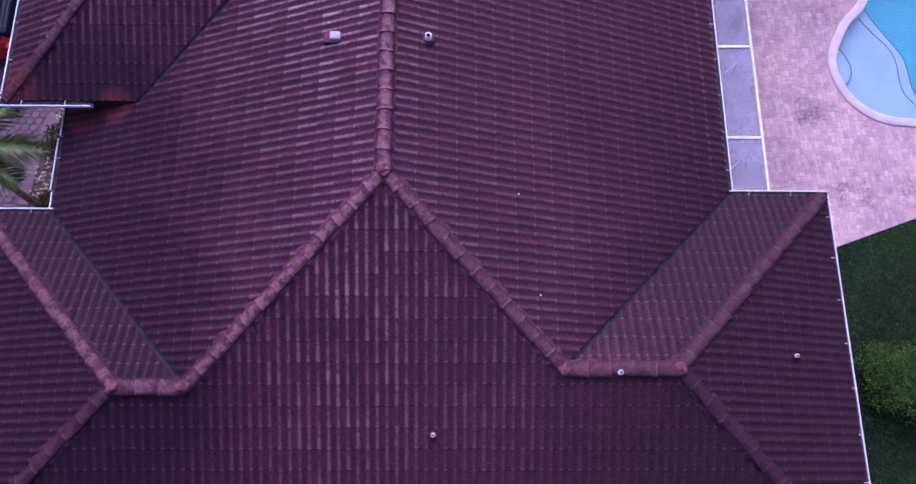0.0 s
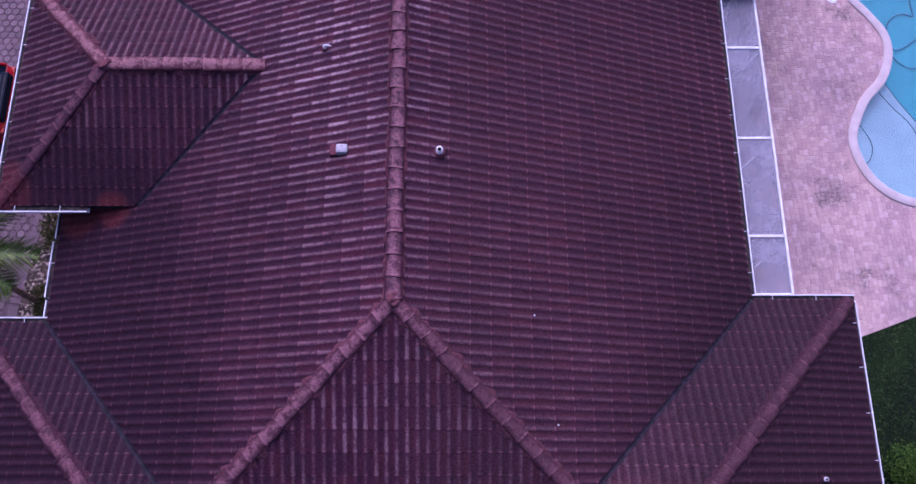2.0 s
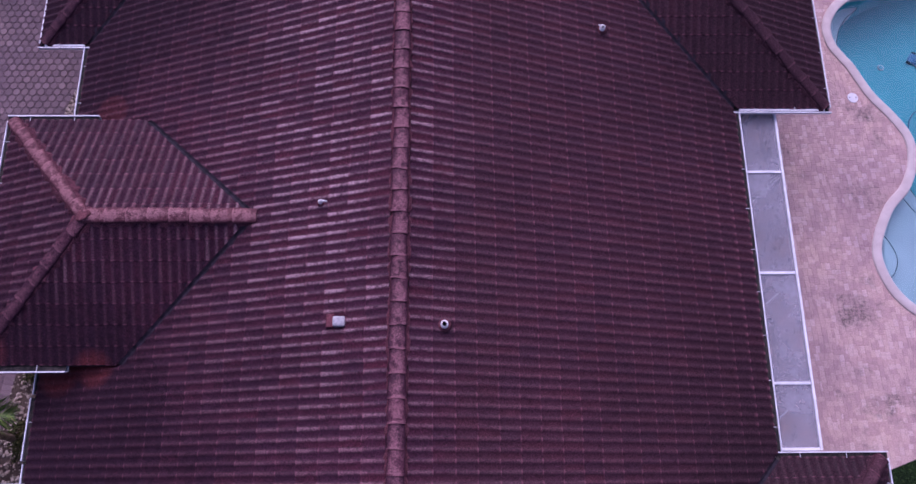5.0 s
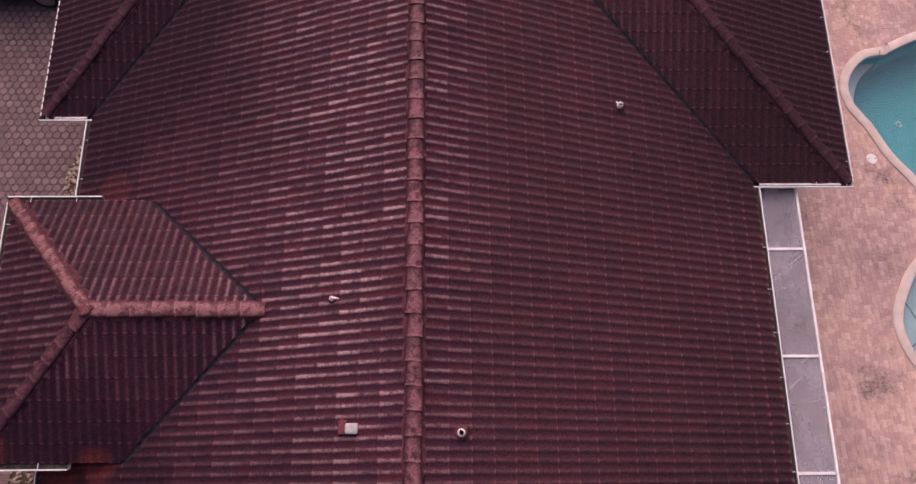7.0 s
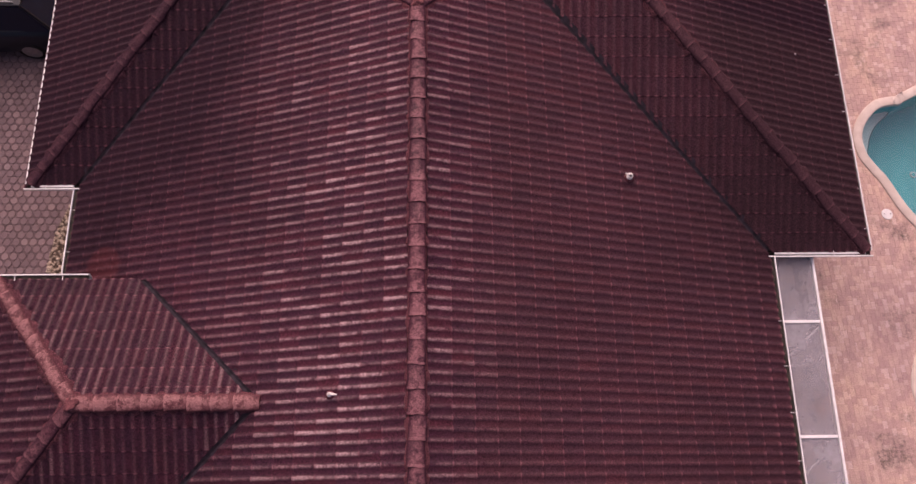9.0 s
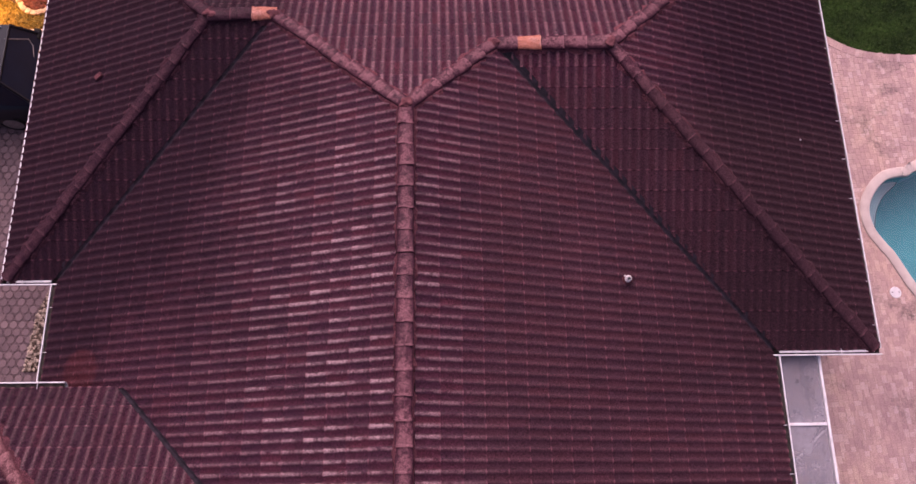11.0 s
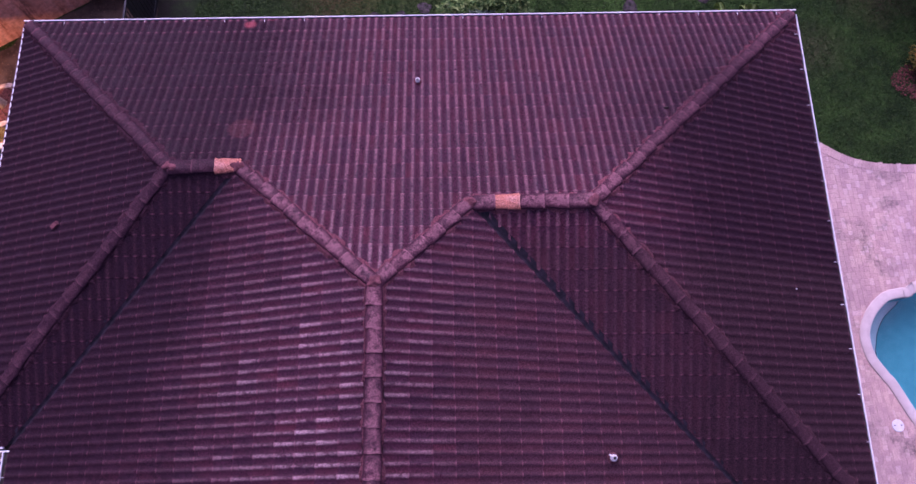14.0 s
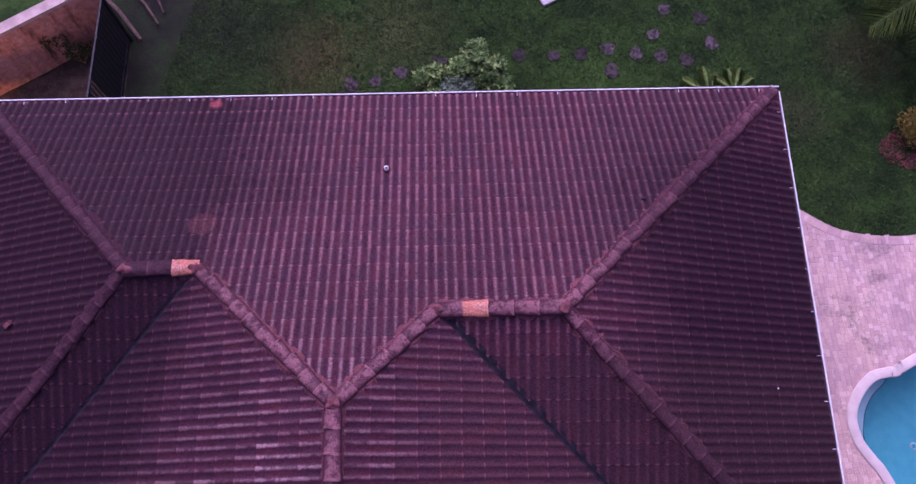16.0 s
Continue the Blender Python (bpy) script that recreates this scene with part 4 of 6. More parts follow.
def gutter(a, b, z, out, ticks=True, low=0.0):
    """A white trough along the eave from a to b; out: the plan direction away from the house."""
    a, b, out = Vector((*a, z)), Vector((*b, z)), Vector((*out, 0))
    sect = [(-0.06, -0.12), (0.085, -0.12), (GUT, -0.04), (GUT, 0.012), (GUT - 0.020, 0.012), (GUT - 0.020, 0.004), (GUT - 0.014, -0.03), (0.075, -0.108), (-0.05, -0.108), (-0.05, -0.01), (-0.06, -0.01)]
    bm = bmesh.new()
    r0, r1 = [[bm.verts.new(p + out * o + Vector((0, 0, h))) for o, h in sect] for p in (a, b)]
    for k in range(len(sect)):
        j = (k + 1) % len(sect)
        bm.faces.new((r0[k], r0[j], r1[j], r1[k]))
    bm.faces.new(r0[::-1])
    bm.faces.new(r1)
    bmesh.ops.recalc_face_normals(bm, faces=bm.faces)
    g = part("gutter", bm, M_white, house, "white aluminium gutter")
    d = (b - a).normalized()
    n = max(3, int((b - a).length / 0.12))
    bm = bmesh.new()
    rows = []
    for k in range(n + 1):
        p = a + (b - a) * (k / n) * 0.998
        h = -0.022 - low + 0.012 * noise.noise(p * 5)
        rows.append([bm.verts.new(p + out * o + Vector((0, 0, h + dh))) for o, dh in ((-0.045, 0.008), (0.02, -0.004), (GUT - 0.0215, 0.006))])
    for q0, q1 in zip(rows, rows[1:]):
        for k in range(2):
            bm.faces.new((q0[k], q1[k], q1[k + 1], q0[k + 1]))
    # dark uneven sheet that covers the white inside of the trough
    part("gutter_lining", bm, M_gutin, g, "dark uneven sheet lining the gutter")
    if low:
        bm = bmesh.new()
        q = [bm.verts.new(p + out * o + Vector((0, 0, h))) for p in (a + d * 0.12, b - d * 0.12) for o, h in ((0.030, -0.035), (0.030, -0.006), (0.062, -0.010), (0.062, -0.035))]
        for k in range(4):
            j = (k + 1) % 4
            bm.faces.new((q[k], q[j], q[4 + j], q[4 + k]))
        bm.faces.new(q[3::-1])
        bm.faces.new(q[4:])
        bmesh.ops.recalc_face_normals(bm, faces=bm.faces)
        part("drip_edge", bm, M_white, g, "white metal drip edge")
    if ticks:
        m = int((b - a).length / 0.78)
        for k in range(m):
            p = a + d * (0.4 + k * 0.78)
            bm = bmesh.new()
            tube(bm, [p + out * -0.05 + Vector((0, 0, 0.004)), p + out * (GUT + 0.008) + Vector((0, 0, 0.012))], 0.0055, 6)
            part("hanger", bm, M_white, g)
    return g


ZG = ZE + 0.0
gutter((EAST, FR_N + GUT), (EAST, BR_S - GUT), ZG, (1, 0))
gutter((EAST, FR_N), (FR_E + GUT, FR_N), ZG, (0, 1))
gutter((FR_E, FR_N), (FR_E, SOUTH), ZG, (1, 0))
gutter((EAST, BR_S), (BR_E + GUT, BR_S), ZG, (0, -1), low=0.06)
gutter((BR_E, BR_S), (BR_E, NORTH), ZG, (1, 0))
gutter(back_eave(BR_E + GUT), back_eave(BL_W - GUT), ZG, (0, 1))
gutter(NW, (BL_W, BL_S), ZG - 0.032, (-1, 0), False)
gutter((BL_W - GUT, BL_S), (WEST, BL_S), ZG, (0, -1), low=0.06)
gutter((WEST, BL_S - GUT), (WEST, WG_S + 0.3), ZG, (-1, 0))
gutter((WEST + 0.012, WG_S + 0.24), (WEST + 0.012, FL_N + 1.55), ZG - 0.008, (-1, 0))
gutter((WEST - 0.010, FL_N + 1.49), (WEST - 0.010, FL_N + 0.47), ZG, (-1, 0))
gutter((WEST + 0.022, FL_N + 0.42), (WEST + 0.022, FL_N + GUT), ZG - 0.008, (-1, 0))
gutter((WEST, FL_N), (FL_W - GUT, FL_N), ZG, (0, 1))
gutter((FL_W, FL_N), (FL_W, SOUTH), ZG, (-1, 0))
gutter((FL_W - GUT, SOUTH), (FR_E + GUT, SOUTH), ZG, (0, -1))
gutter((WG_W - GUT, WG_S), (-5.43, WG_S), WG_Z, (0, -1))
gutter((WG_W - GUT, WG_N), (-5.46, WG_N), WG_Z, (0, 1))
gutter((WG_W, WG_N), (WG_W, WG_S), WG_Z, (-1, 0))

# ---- things on the roof ----
def vent_pipe(x, y, face, radius, high, label):
    z = face.z(x, y)
    bm = bmesh.new()
    tube(bm, [(x, y, z - 0.05), (x, y, z + high)], radius, 16, False)
    tube(bm, [(x, y, z + high), (x, y, z - 0.02)], radius * 0.58, 16, False)
    ring_o = [v for v in bm.verts if abs(v.co.z - z - high) < 1e-4]
    bm.faces.ensure_lookup_table()
    bmesh.ops.bridge_loops(bm, edges=[e for e in bm.edges if e.verts[0] in ring_o and e.verts[1] in ring_o])
    p = part("vent_pipe", bm, M_pvc, house, label, True)
    # a dark disc stands in for the shade inside the pipe
    bm = bmesh.new()
    tube(bm, [(x, y, z + high - 0.05), (x, y, z + high - 0.035)], radius * 0.575, 12)
    part("bore_disc", bm, M_dark_grey, p)
    bm = bmesh.new()
    tube(bm, [(x, y, z - 0.04), (x, y, z + 0.05), (x, y, z + 0.075)], [radius * 2.1, radius * 1.7, radius * 1.05], 14)
    part("collar", bm, M_mortar, p, "red mortar collar", True)


vent_pipe(0.68, 2.40, F_east, 0.055, 0.16, "pale plastic vent pipe with a red collar")
vent_pipe(3.67, -2.86, F_south, 0.038, 0.17, "pale vent pipe through the ridge")
vent_pipe(6.87, -2.46, F_fr_e, 0.034, 0.12, "pale vent pipe near the eave")
vent_pipe(0.79, -3.78, F_south, 0.036, 0.12, "pale vent pipe on the hip slope")
vent_pipe(3.52, 8.00, F_east, 0.05, 0.14, "pale vent pipe with a bent cap")
vent_pipe(0.58, 14.60, F_north, 0.04, 0.12, "greyish vent pipe")
vent_pipe(-1.21, 4.36, F_west, 0.035, 0.10, "thin pale vent pipe")
for x, y, face, dx, dy in ((-1.21, 4.36, F_west, 0.11, -0.01), (3.52, 8.00, F_east, -0.07, 0.05)):
    z = face.z(x, y) + 0.10
    bm = bmesh.new()
    tube(bm, [(x, y, z - 0.02), (x + dx * 0.25, y + dy * 0.25, z + 0.03), (x + dx, y + dy, z + 0.025)], [0.024, 0.022, 0.010], 8)
    part("pipe_elbow", bm, M_pvc, house, "bent pale pipe end", True)
z = F_west.z(-0.84, 2.48)
bm = boxed((-0.93, 2.40, z - 0.03), (-0.75, 2.55, z + 0.12), bevel=0.035)
part("box_vent", bm, M_vent, house, "white box-shaped roof vent")
bm = boxed((-1.04, 2.40, z - 0.09), (-0.92, 2.60, z + 0.01), bevel=0.02)
part("vent_base", bm, M_mortar, house, "red mortar patch below the vent")
for x, y, face in ((7.02, 10.75, F_br_e), (2.14, -0.05, F_east), (2.46, -1.68, F_east)):
    bm = bmesh.new()
    bmesh.ops.create_icosphere(bm, subdivisions=2, radius=0.015, matrix=Matrix.Translation((x, y, face.z(x, y) + 0.07)))
    part("roof_nail", bm, M_pvc, house, "small pale cap on a roof tile", True)
for x, y, face in ((-5.6, 12.0, F_bl_w),):
    bm = boxed((-0.07, -0.045, 0.0), (0.08, 0.04, 0.07), Matrix.Translation((x, y, face.z(x, y))) @ pose(0, 0, 0, 0, -20, 35), 0.015)
    part("tile_patch", bm, M_joint_mortar, house, "salmon red mortar patch on the tiles")
# a solid dark sliver stands in for the shaded gap
bm = bmesh.new()
z = F_north.z(4.92, 13.86)
tube(bm, [(4.87, 13.865, z + 0.035), (4.905, 13.855, z + 0.046), (4.94, 13.868, z + 0.043), (4.965, 13.86, z + 0.03)], [0.008, 0.021, 0.016, 0.006], 7)
part("gap_sliver", bm, M_gutin, house, "solid dark sliver in place of a broken tile gap")

# an added dark panel stands in for the shade on this wall
part("shade_panel", boxed((6.50, BR_S + 0.57, 0.0), (7.02, BR_S + 0.598, 2.08), bevel=0.004), M_glass_dark, house, "added dark panel standing in for shade on the wing wall")

# ---- screened strip beside the eave ----
screen = thing("screen_enclosure", "white aluminium frame with grey insect screen panels", "enclosure")
SX0, SX1, SY0, SY1, SZ = 6.36, 7.07, 0.72, 7.50, 2.50
def beam(lo, hi, label=""):
    part("beam", boxed(lo, hi, bevel=0.006), M_white, screen, label)
beam((SX1 - 0.022, SY0, SZ - 0.08), (SX1 + 0.022, SY1, SZ + 0.02))
beam((SX0 - 0.02, SY0, SZ - 0.06), (SX0 + 0.03, SY1, SZ + 0.02))
BARS = (SY0 + 0.02, 1.85, 3.83, 5.80, SY1 - 0.02)
for y in BARS:
    beam((SX0 + 0.03, y - 0.025, SZ - 0.06), (SX1 - 0.03, y + 0.025, SZ + 0.02))
    part("post", boxed((SX1 - 0.028, y - 0.025, 0.0), (SX1 + 0.028, y + 0.025, SZ - 0.12), bevel=0.004), M_white, screen)
for y0, y1 in zip(BARS, BARS[1:]):
    part("screen_panel", boxed((SX0 + 0.03, y0 + 0.025, SZ - 0.012), (SX1 - 0.03, y1 - 0.025, SZ - 0.008)), M_screen, screen, "grey insect screen")
    part("screen_panel", boxed((SX1 - 0.002, y0 + 0.025, 0.10), (SX1 + 0.002, y1 - 0.025, SZ - 0.12)), M_screen, screen, "grey insect screen")
part("sill_rail", boxed((SX1 - 0.03, SY0, 0.0), (SX1 + 0.03, SY1, 0.06)), M_white, screen)
# thin white diagonals under the panels, south of three bars
for y in BARS[1:4]:
    bm = bmesh.new()
    tube(bm, [(SX1 - 0.05, y - 0.10, SZ - 0.07), (SX0 + 0.10, y - 0.58, SZ - 0.07)], 0.016, 6)
    part("diagonal_rod", bm, M_white, screen)

# ---- ground ----
POOL_EDGE = [(12.8, 3.32), (11.45, 3.30), (10.86, 3.44), (10.38, 3.79), (10.06, 4.33), (9.97, 5.06), (10.38, 5.97), (10.87, 6.52), (11.12, 7.08), (11.14, 7.62), (10.88, 8.12), (10.45, 8.70),
             (10.12, 9.38), (10.04, 9.52), (9.95, 9.64), (9.72, 10.06), (9.68, 10.58), (9.91, 11.06), (10.3, 11.42), (10.72, 11.53), (10.83, 11.53), (10.93, 11.60), (11.78, 11.98), (13.2, 12.3), (14.6, 11.0), (14.4, 8.6), (14.5, 6.0), (14.1, 4.2)]
EDGE = smooth_loop(POOL_EDGE, 8)[::-1]
if sum(a[0] * b[1] - b[0] * a[1] for a, b in zip(EDGE, EDGE[1:] + EDGE[:1])) < 0:
    EDGE = EDGE[::-1]
RIM = offset_loop(EDGE, 0.205)
HOLE = offset_loop(EDGE, 0.14)


def sheet(outer, hole, z):
    bm = bmesh.new()
    es = []
    for loop in (outer, hole):
        if loop:
            vs = [bm.verts.new((x, y, z)) for x, y in loop]
            es += [bm.edges.new((vs[k], vs[(k + 1) % len(vs)])) for k in range(len(vs))]
    bmesh.ops.triangle_fill(bm, edges=es, use_beauty=True)
    for f in bm.faces:
        if f.normal.z < 0:
            f.normal_flip()
    return bm


FAR = 900.0
ground = new("ground", mesh_of("ground", sheet([(-FAR, -FAR), (FAR, -FAR), (FAR, FAR), (-FAR, FAR)], HOLE, -0.03), M_lawn))
tagged(ground, "dark green mown lawn with bare patches", "lawn", kind="structure")

# ---- pool deck ----
BACK_CURVE = smooth_loop([(8.4, 15.75), (9.46, 14.96), (10.26, 14.50), (11.27, 14.34), (12.2, 14.45), (13.6, 15.1), (15.5, 15.9)], 6, False)
DECK = [(5.7, -0.98), (16.0, 2.72), (16.0, 16.0)] + BACK_CURVE[::-1] + [(5.7, 16.3)]
pave = new("pavement", mesh_of("pavement", sheet(DECK, HOLE, -0.007), M_joint))
tagged(pave, "pink-beige paver pool deck with dark joints", "paving", kind="structure")


def cell_pavers(x0, y0, nx, ny, u, seed):
    """An irregular pattern of squares and oblongs on a grid of u metres."""
    r = random.Random(seed)
    used = np.zeros((nx, ny), dtype=bool)
    out = []
    for j in range(ny):
        for i in range(nx):
            if used[i, j]:
                continue
            options = [(2, 3), (2, 3), (2, 3), (2, 2), (2, 2), (3, 2)]
            r.shuffle(options)
            for w, h in options + [(2, 1), (1, 2), (1, 1)]:
                if i + w <= nx and j + h <= ny and not used[i:i + w, j:j + h].any():
                    used[i:i + w, j:j + h] = True
                    out.append((x0 + i * u, y0 + j * u, w * u, h * u))
                    break
    return out


def block(w, h, z0, z1, c=0.002):
    """Points and faces of a paver with a small chamfer, its corner at the origin."""
    g = 0.0016
    pts = [(g, g, z0), (w - g, g, z0), (w - g, h - g, z0), (g, h - g, z0), (g, g, z1 - c), (w - g, g, z1 - c), (w - g, h - g, z1 - c), (g, h - g, z1 - c),
           (g + c, g + c, z1), (w - g - c, g + c, z1), (w - g - c, h - g - c, z1), (g + c, h - g - c, z1)]
    fs = [(8, 9, 10, 11)] + [(a + k, a + (k + 1) % 4, b + (k + 1) % 4, b + k) for a, b in ((0, 4), (4, 8)) for k in range(4)]
    return pts, fs


U = 0.052
TURN_DECK = Matrix.Rotation(radians(3.0), 2)
block_meshes = {}
near_pavers, verts, faces_ = [], [], []
slant = (Vector(DECK[1]) - Vector(DECK[0])).normalized()
CUT = (-slant.y, slant.x, -slant.y * DECK[0][0] + slant.x * DECK[0][1] + 0.01)
pr = random.Random(21)
for x, y, w, h in cell_pavers(5.5, -3.5, 215, 410, U, 3):
    c = TURN_DECK @ Vector((x + w / 2 - 10, y + h / 2 - 7)) + Vector((10, 7))
    corners = [TURN_DECK @ Vector((x + a - 10, y + b - 7)) + Vector((10, 7)) for a, b in ((0, 0), (w, 0), (w, h), (0, h))]
    if c.x > 13.8 or not any(inside(q, DECK) for q in corners):
        continue
    if min(CUT[0] * q.x + CUT[1] * q.y for q in corners) < CUT[2]:
        plan = clip([tuple(q) for q in corners], *CUT)
        if len(plan) > 2:
            base, n = len(verts), len(plan)
            verts += [(*q, -0.05) for q in plan] + [(*q, 0.0) for q in plan]
            faces_ += [tuple(range(base + n, base + 2 * n))] + [(base + k, base + (k + 1) % n, base + n + (k + 1) % n, base + n + k) for k in range(n)]
        continue
    if not inside(c, DECK) or inside(c, HOLE):
        continue
    if any(inside(q, RIM) for q in corners):
        continue
    lift, tip = pr.uniform(-0.003, 0.003), pr.uniform(-0.5, 0.5)
    key = (round(w / U), round(h / U))
    if 7.6 < c.x < 9.6 and 3.0 < c.y < 6.9 and len(near_pavers) < 300:
        near_pavers.append((key, w, h, corners[0], lift))
        continue
    pts, fs = block(w, h, -0.05, lift)
    base = len(verts)
    verts += [(*(corners[0] + TURN_DECK @ Vector((p[0], p[1]))), p[2]) for p in pts]
    faces_ += [tuple(base + q for q in f) for f in fs]
more = new("pavers", raw_mesh("pavers", verts, faces_, M_paver))
more.parent = pave
tagged(more, "pink-beige concrete pavers", kind="stuff")
for key, w, h, c0, lift in near_pavers:
    if key not in block_meshes:
        block_meshes[key] = raw_mesh("paver", *block(w, h, -0.05, 0.0), M_paver)
    ob = new("paver", block_meshes[key])
    ob.parent = pave
    ob.matrix_basis = pose(c0.x, c0.y, lift, 0, 0, 3.0)
# soldier course along the lawn
for k, (p, q) in enumerate(zip(BACK_CURVE, BACK_CURVE[1:])):
    p, q = Vector(p), Vector(q)
    n = max(1, round((q - p).length / 0.105))
    e = (q - p) / n
    for s in range(n):
        o = p + e * s
        pts, fs = block(e.length, 0.2, -0.05, 0.006)
        ang = math.degrees(math.atan2(e.y, e.x))
        ob = new("border_paver", block_meshes.setdefault(("b", round(e.length, 3)), raw_mesh("border_paver", pts, fs, M_paver)))
        ob.parent = pave
        ob.matrix_basis = pose(o.x, o.y, 0, 0, 0, ang) @ pose(0, -0.16, 0)

# ---- pool ----
pool = thing("pool", "freeform pool with pale coping and clear blue water", "pool")
bm = bmesh.new()
prof = [(0.0, -0.06), (0.0, 0.022), (0.012, 0.034), (0.19, 0.036), (0.208, 0.028), (0.214, 0.01), (0.214, -0.06)]
loops = []
for d, h in prof:
    lp = offset_loop(EDGE, d)
    loops.append([bm.verts.new((x, y, h)) for x, y in lp])
for l0, l1 in zip(loops, loops[1:]):
    for k in range(len(l0)):
        j = (k + 1) % len(l0)
        bm.faces.new((l0[k], l0[j], l1[j], l1[k]))
part("coping", bm, M_coping, pool, "pale smooth coping", True)
bm = sheet(RIM, None, -1.35)
wall_top = [bm.verts.new((x, y, -0.02)) for x, y in RIM]
wall_low = [bm.verts.new((x, y, -1.35)) for x, y in RIM]
for k in range(len(RIM)):
    j = (k + 1) % len(RIM)
    bm.faces.new((wall_top[k], wall_low[k], wall_low[j], wall_top[j]))
part("basin", bm, M_plaster, pool, "light blue plaster basin")
WATER = -0.10
water = part("water", sheet(RIM, None, WATER), M_water, pool, "clear blue water")
water.visible_shadow = False
# shallow shelf and step at the south end, bench in the round bay
SHELF = smooth_loop([(10.85, 6.6), (11.08, 6.21), (11.33, 5.85), (11.62, 5.49), (11.75, 5.13), (11.76, 4.74), (11.78, 4.43), (11.93, 4.1), (12.7, 3.2)], 5, False)
STEP = smooth_loop([(11.15, 7.0), (11.34, 6.62), (11.54, 6.22), (11.86, 5.70), (12.07, 5.31), (12.13, 4.86), (12.17, 4.47), (12.4, 3.9), (13.1, 3.2)], 5, False)
BENCH = smooth_loop([(11.05, 11.6), (10.80, 11.26), (10.50, 11.0), (10.30, 10.70), (10.20, 10.40), (10.16, 10.15), (10.18, 9.6)], 5, False)
SEAT = smooth_loop([(10.05, 5.7), (10.38, 5.40), (10.54, 5.12), (10.60, 4.86), (10.54, 4.62), (10.40, 4.44), (10.1, 4.3)], 5, False)
for name, curve, rest, top, m in (("shelf", SHELF, [(12.0, 2.8), (9.4, 2.8), (9.4, 6.6)], -0.34, M_ledge), ("step", STEP, [(12.5, 2.8), (9.5, 2.8), (9.5, 6.75)], -0.62, M_ledge),
                                ("bench", BENCH, [(9.3, 9.5), (9.3, 11.8)], -0.50, M_ledge), ("seat", SEAT, [(9.6, 4.3), (9.6, 5.7)], -0.22, M_ledge)):
    plan = list(curve) + rest
    if sum(a[0] * b[1] - b[0] * a[1] for a, b in zip(plan, plan[1:] + plan[:1])) < 0:
        plan = plan[::-1]
    keep = [p for p in curve if inside(p, RIM)]
    bm = sheet(plan, None, top)
    hi = [bm.verts.new((x, y, top)) for x, y in curve]
    lo = [bm.verts.new((x, y, -1.35)) for x, y in curve]
    for k in range(len(curve) - 1):
        bm.faces.new((hi[k], hi[k + 1], lo[k + 1], lo[k]))
    part(name, bm, m, pool, "pale plaster " + name)
    bm = bmesh.new()
    tube(bm, [(x, y, top + 0.004) for x, y in keep], 0.009, 6)
    part("trim_line", bm, M_line, pool, "dark tile trim on the step edge")
for x, y, z0 in ((11.50, 9.98, -1.35), (12.05, 12.0, -1.35)):
    bm = bmesh.new()
    bmesh.ops.create_cone(bm, cap_ends=True, segments=20, radius1=0.085, radius2=0.07, depth=0.03, matrix=Matrix.Translation((x, y, z0 + 0.015)))
    d = part("drain", bm, M_ledge, pool, "round white drain cover", True)
    bm = bmesh.new()
    bmesh.ops.create_cone(bm, cap_ends=True, segments=16, radius1=0.045, radius2=0.04, depth=0.012, matrix=Matrix.Translation((x, y, z0 + 0.036)))
    part("grille", bm, M_plaster, d)
cleaner = thing("pool_cleaner", "blue suction pool cleaner lying on the pool floor", "cleaner")
AT = pose(12.38, 10.15, -1.35, 0, 0, -35)
bm = boxed((-0.20, -0.13, 0.02), (0.20, 0.13, 0.11), AT, bevel=0.05)
part("body", bm, M_cleaner, cleaner, "blue plastic body")
bm = bmesh.new()
bmesh.ops.create_icosphere(bm, subdivisions=3, radius=0.1, matrix=AT @ pose(0.03, 0, 0.10) @ Matrix.Diagonal((1.1, 0.9, 0.8, 1)))
part("dome", bm, M_cleaner, cleaner, "", True)
for wx in (-0.13, 0.13):
    for wy in (-0.15, 0.15):
        bm = bmesh.new()
        bmesh.ops.create_cone(bm, cap_ends=True, segments=16, radius1=0.06, radius2=0.06, depth=0.035, matrix=AT @ pose(wx, wy, 0.06, 90))
        part("wheel", bm, M_line, cleaner, "dark wheel", True)
bm = bmesh.new()
M_hose = plain("pool_hose", (0.05, 0.13, 0.19), (0.08, 0.18, 0.25), 12, 0.5)
tube(bm, [(x, y, -1.29) for x, y in smooth_loop([(12.55, 10.1), (12.62, 9.5), (12.61, 9.12), (12.62, 8.78), (12.4, 8.83), (12.18, 8.79), (12.0, 8.63), (11.9, 8.4), (11.86, 8.05), (12.03, 7.8), (12.32, 7.92), (12.6, 8.1), (12.9, 7.9), (12.8, 7.5), (12.42, 7.3), (12.2, 7.34), (12.0, 7.52), (11.85, 7.75)], 6, False)], 0.017, 8)
part("hose", bm, M_hose, cleaner, "thin blue-grey hose", True)

lid = thing("skimmer_lid", "round white plastic skimmer lid on the paved deck", "lid")
bm = bmesh.new()
bmesh.ops.create_cone(bm, cap_ends=True, segments=28, radius1=0.125, radius2=0.118, depth=0.012, matrix=Matrix.Translation((10.13, 8.67, 0.009)))
part("cover", bm, M_white, lid)
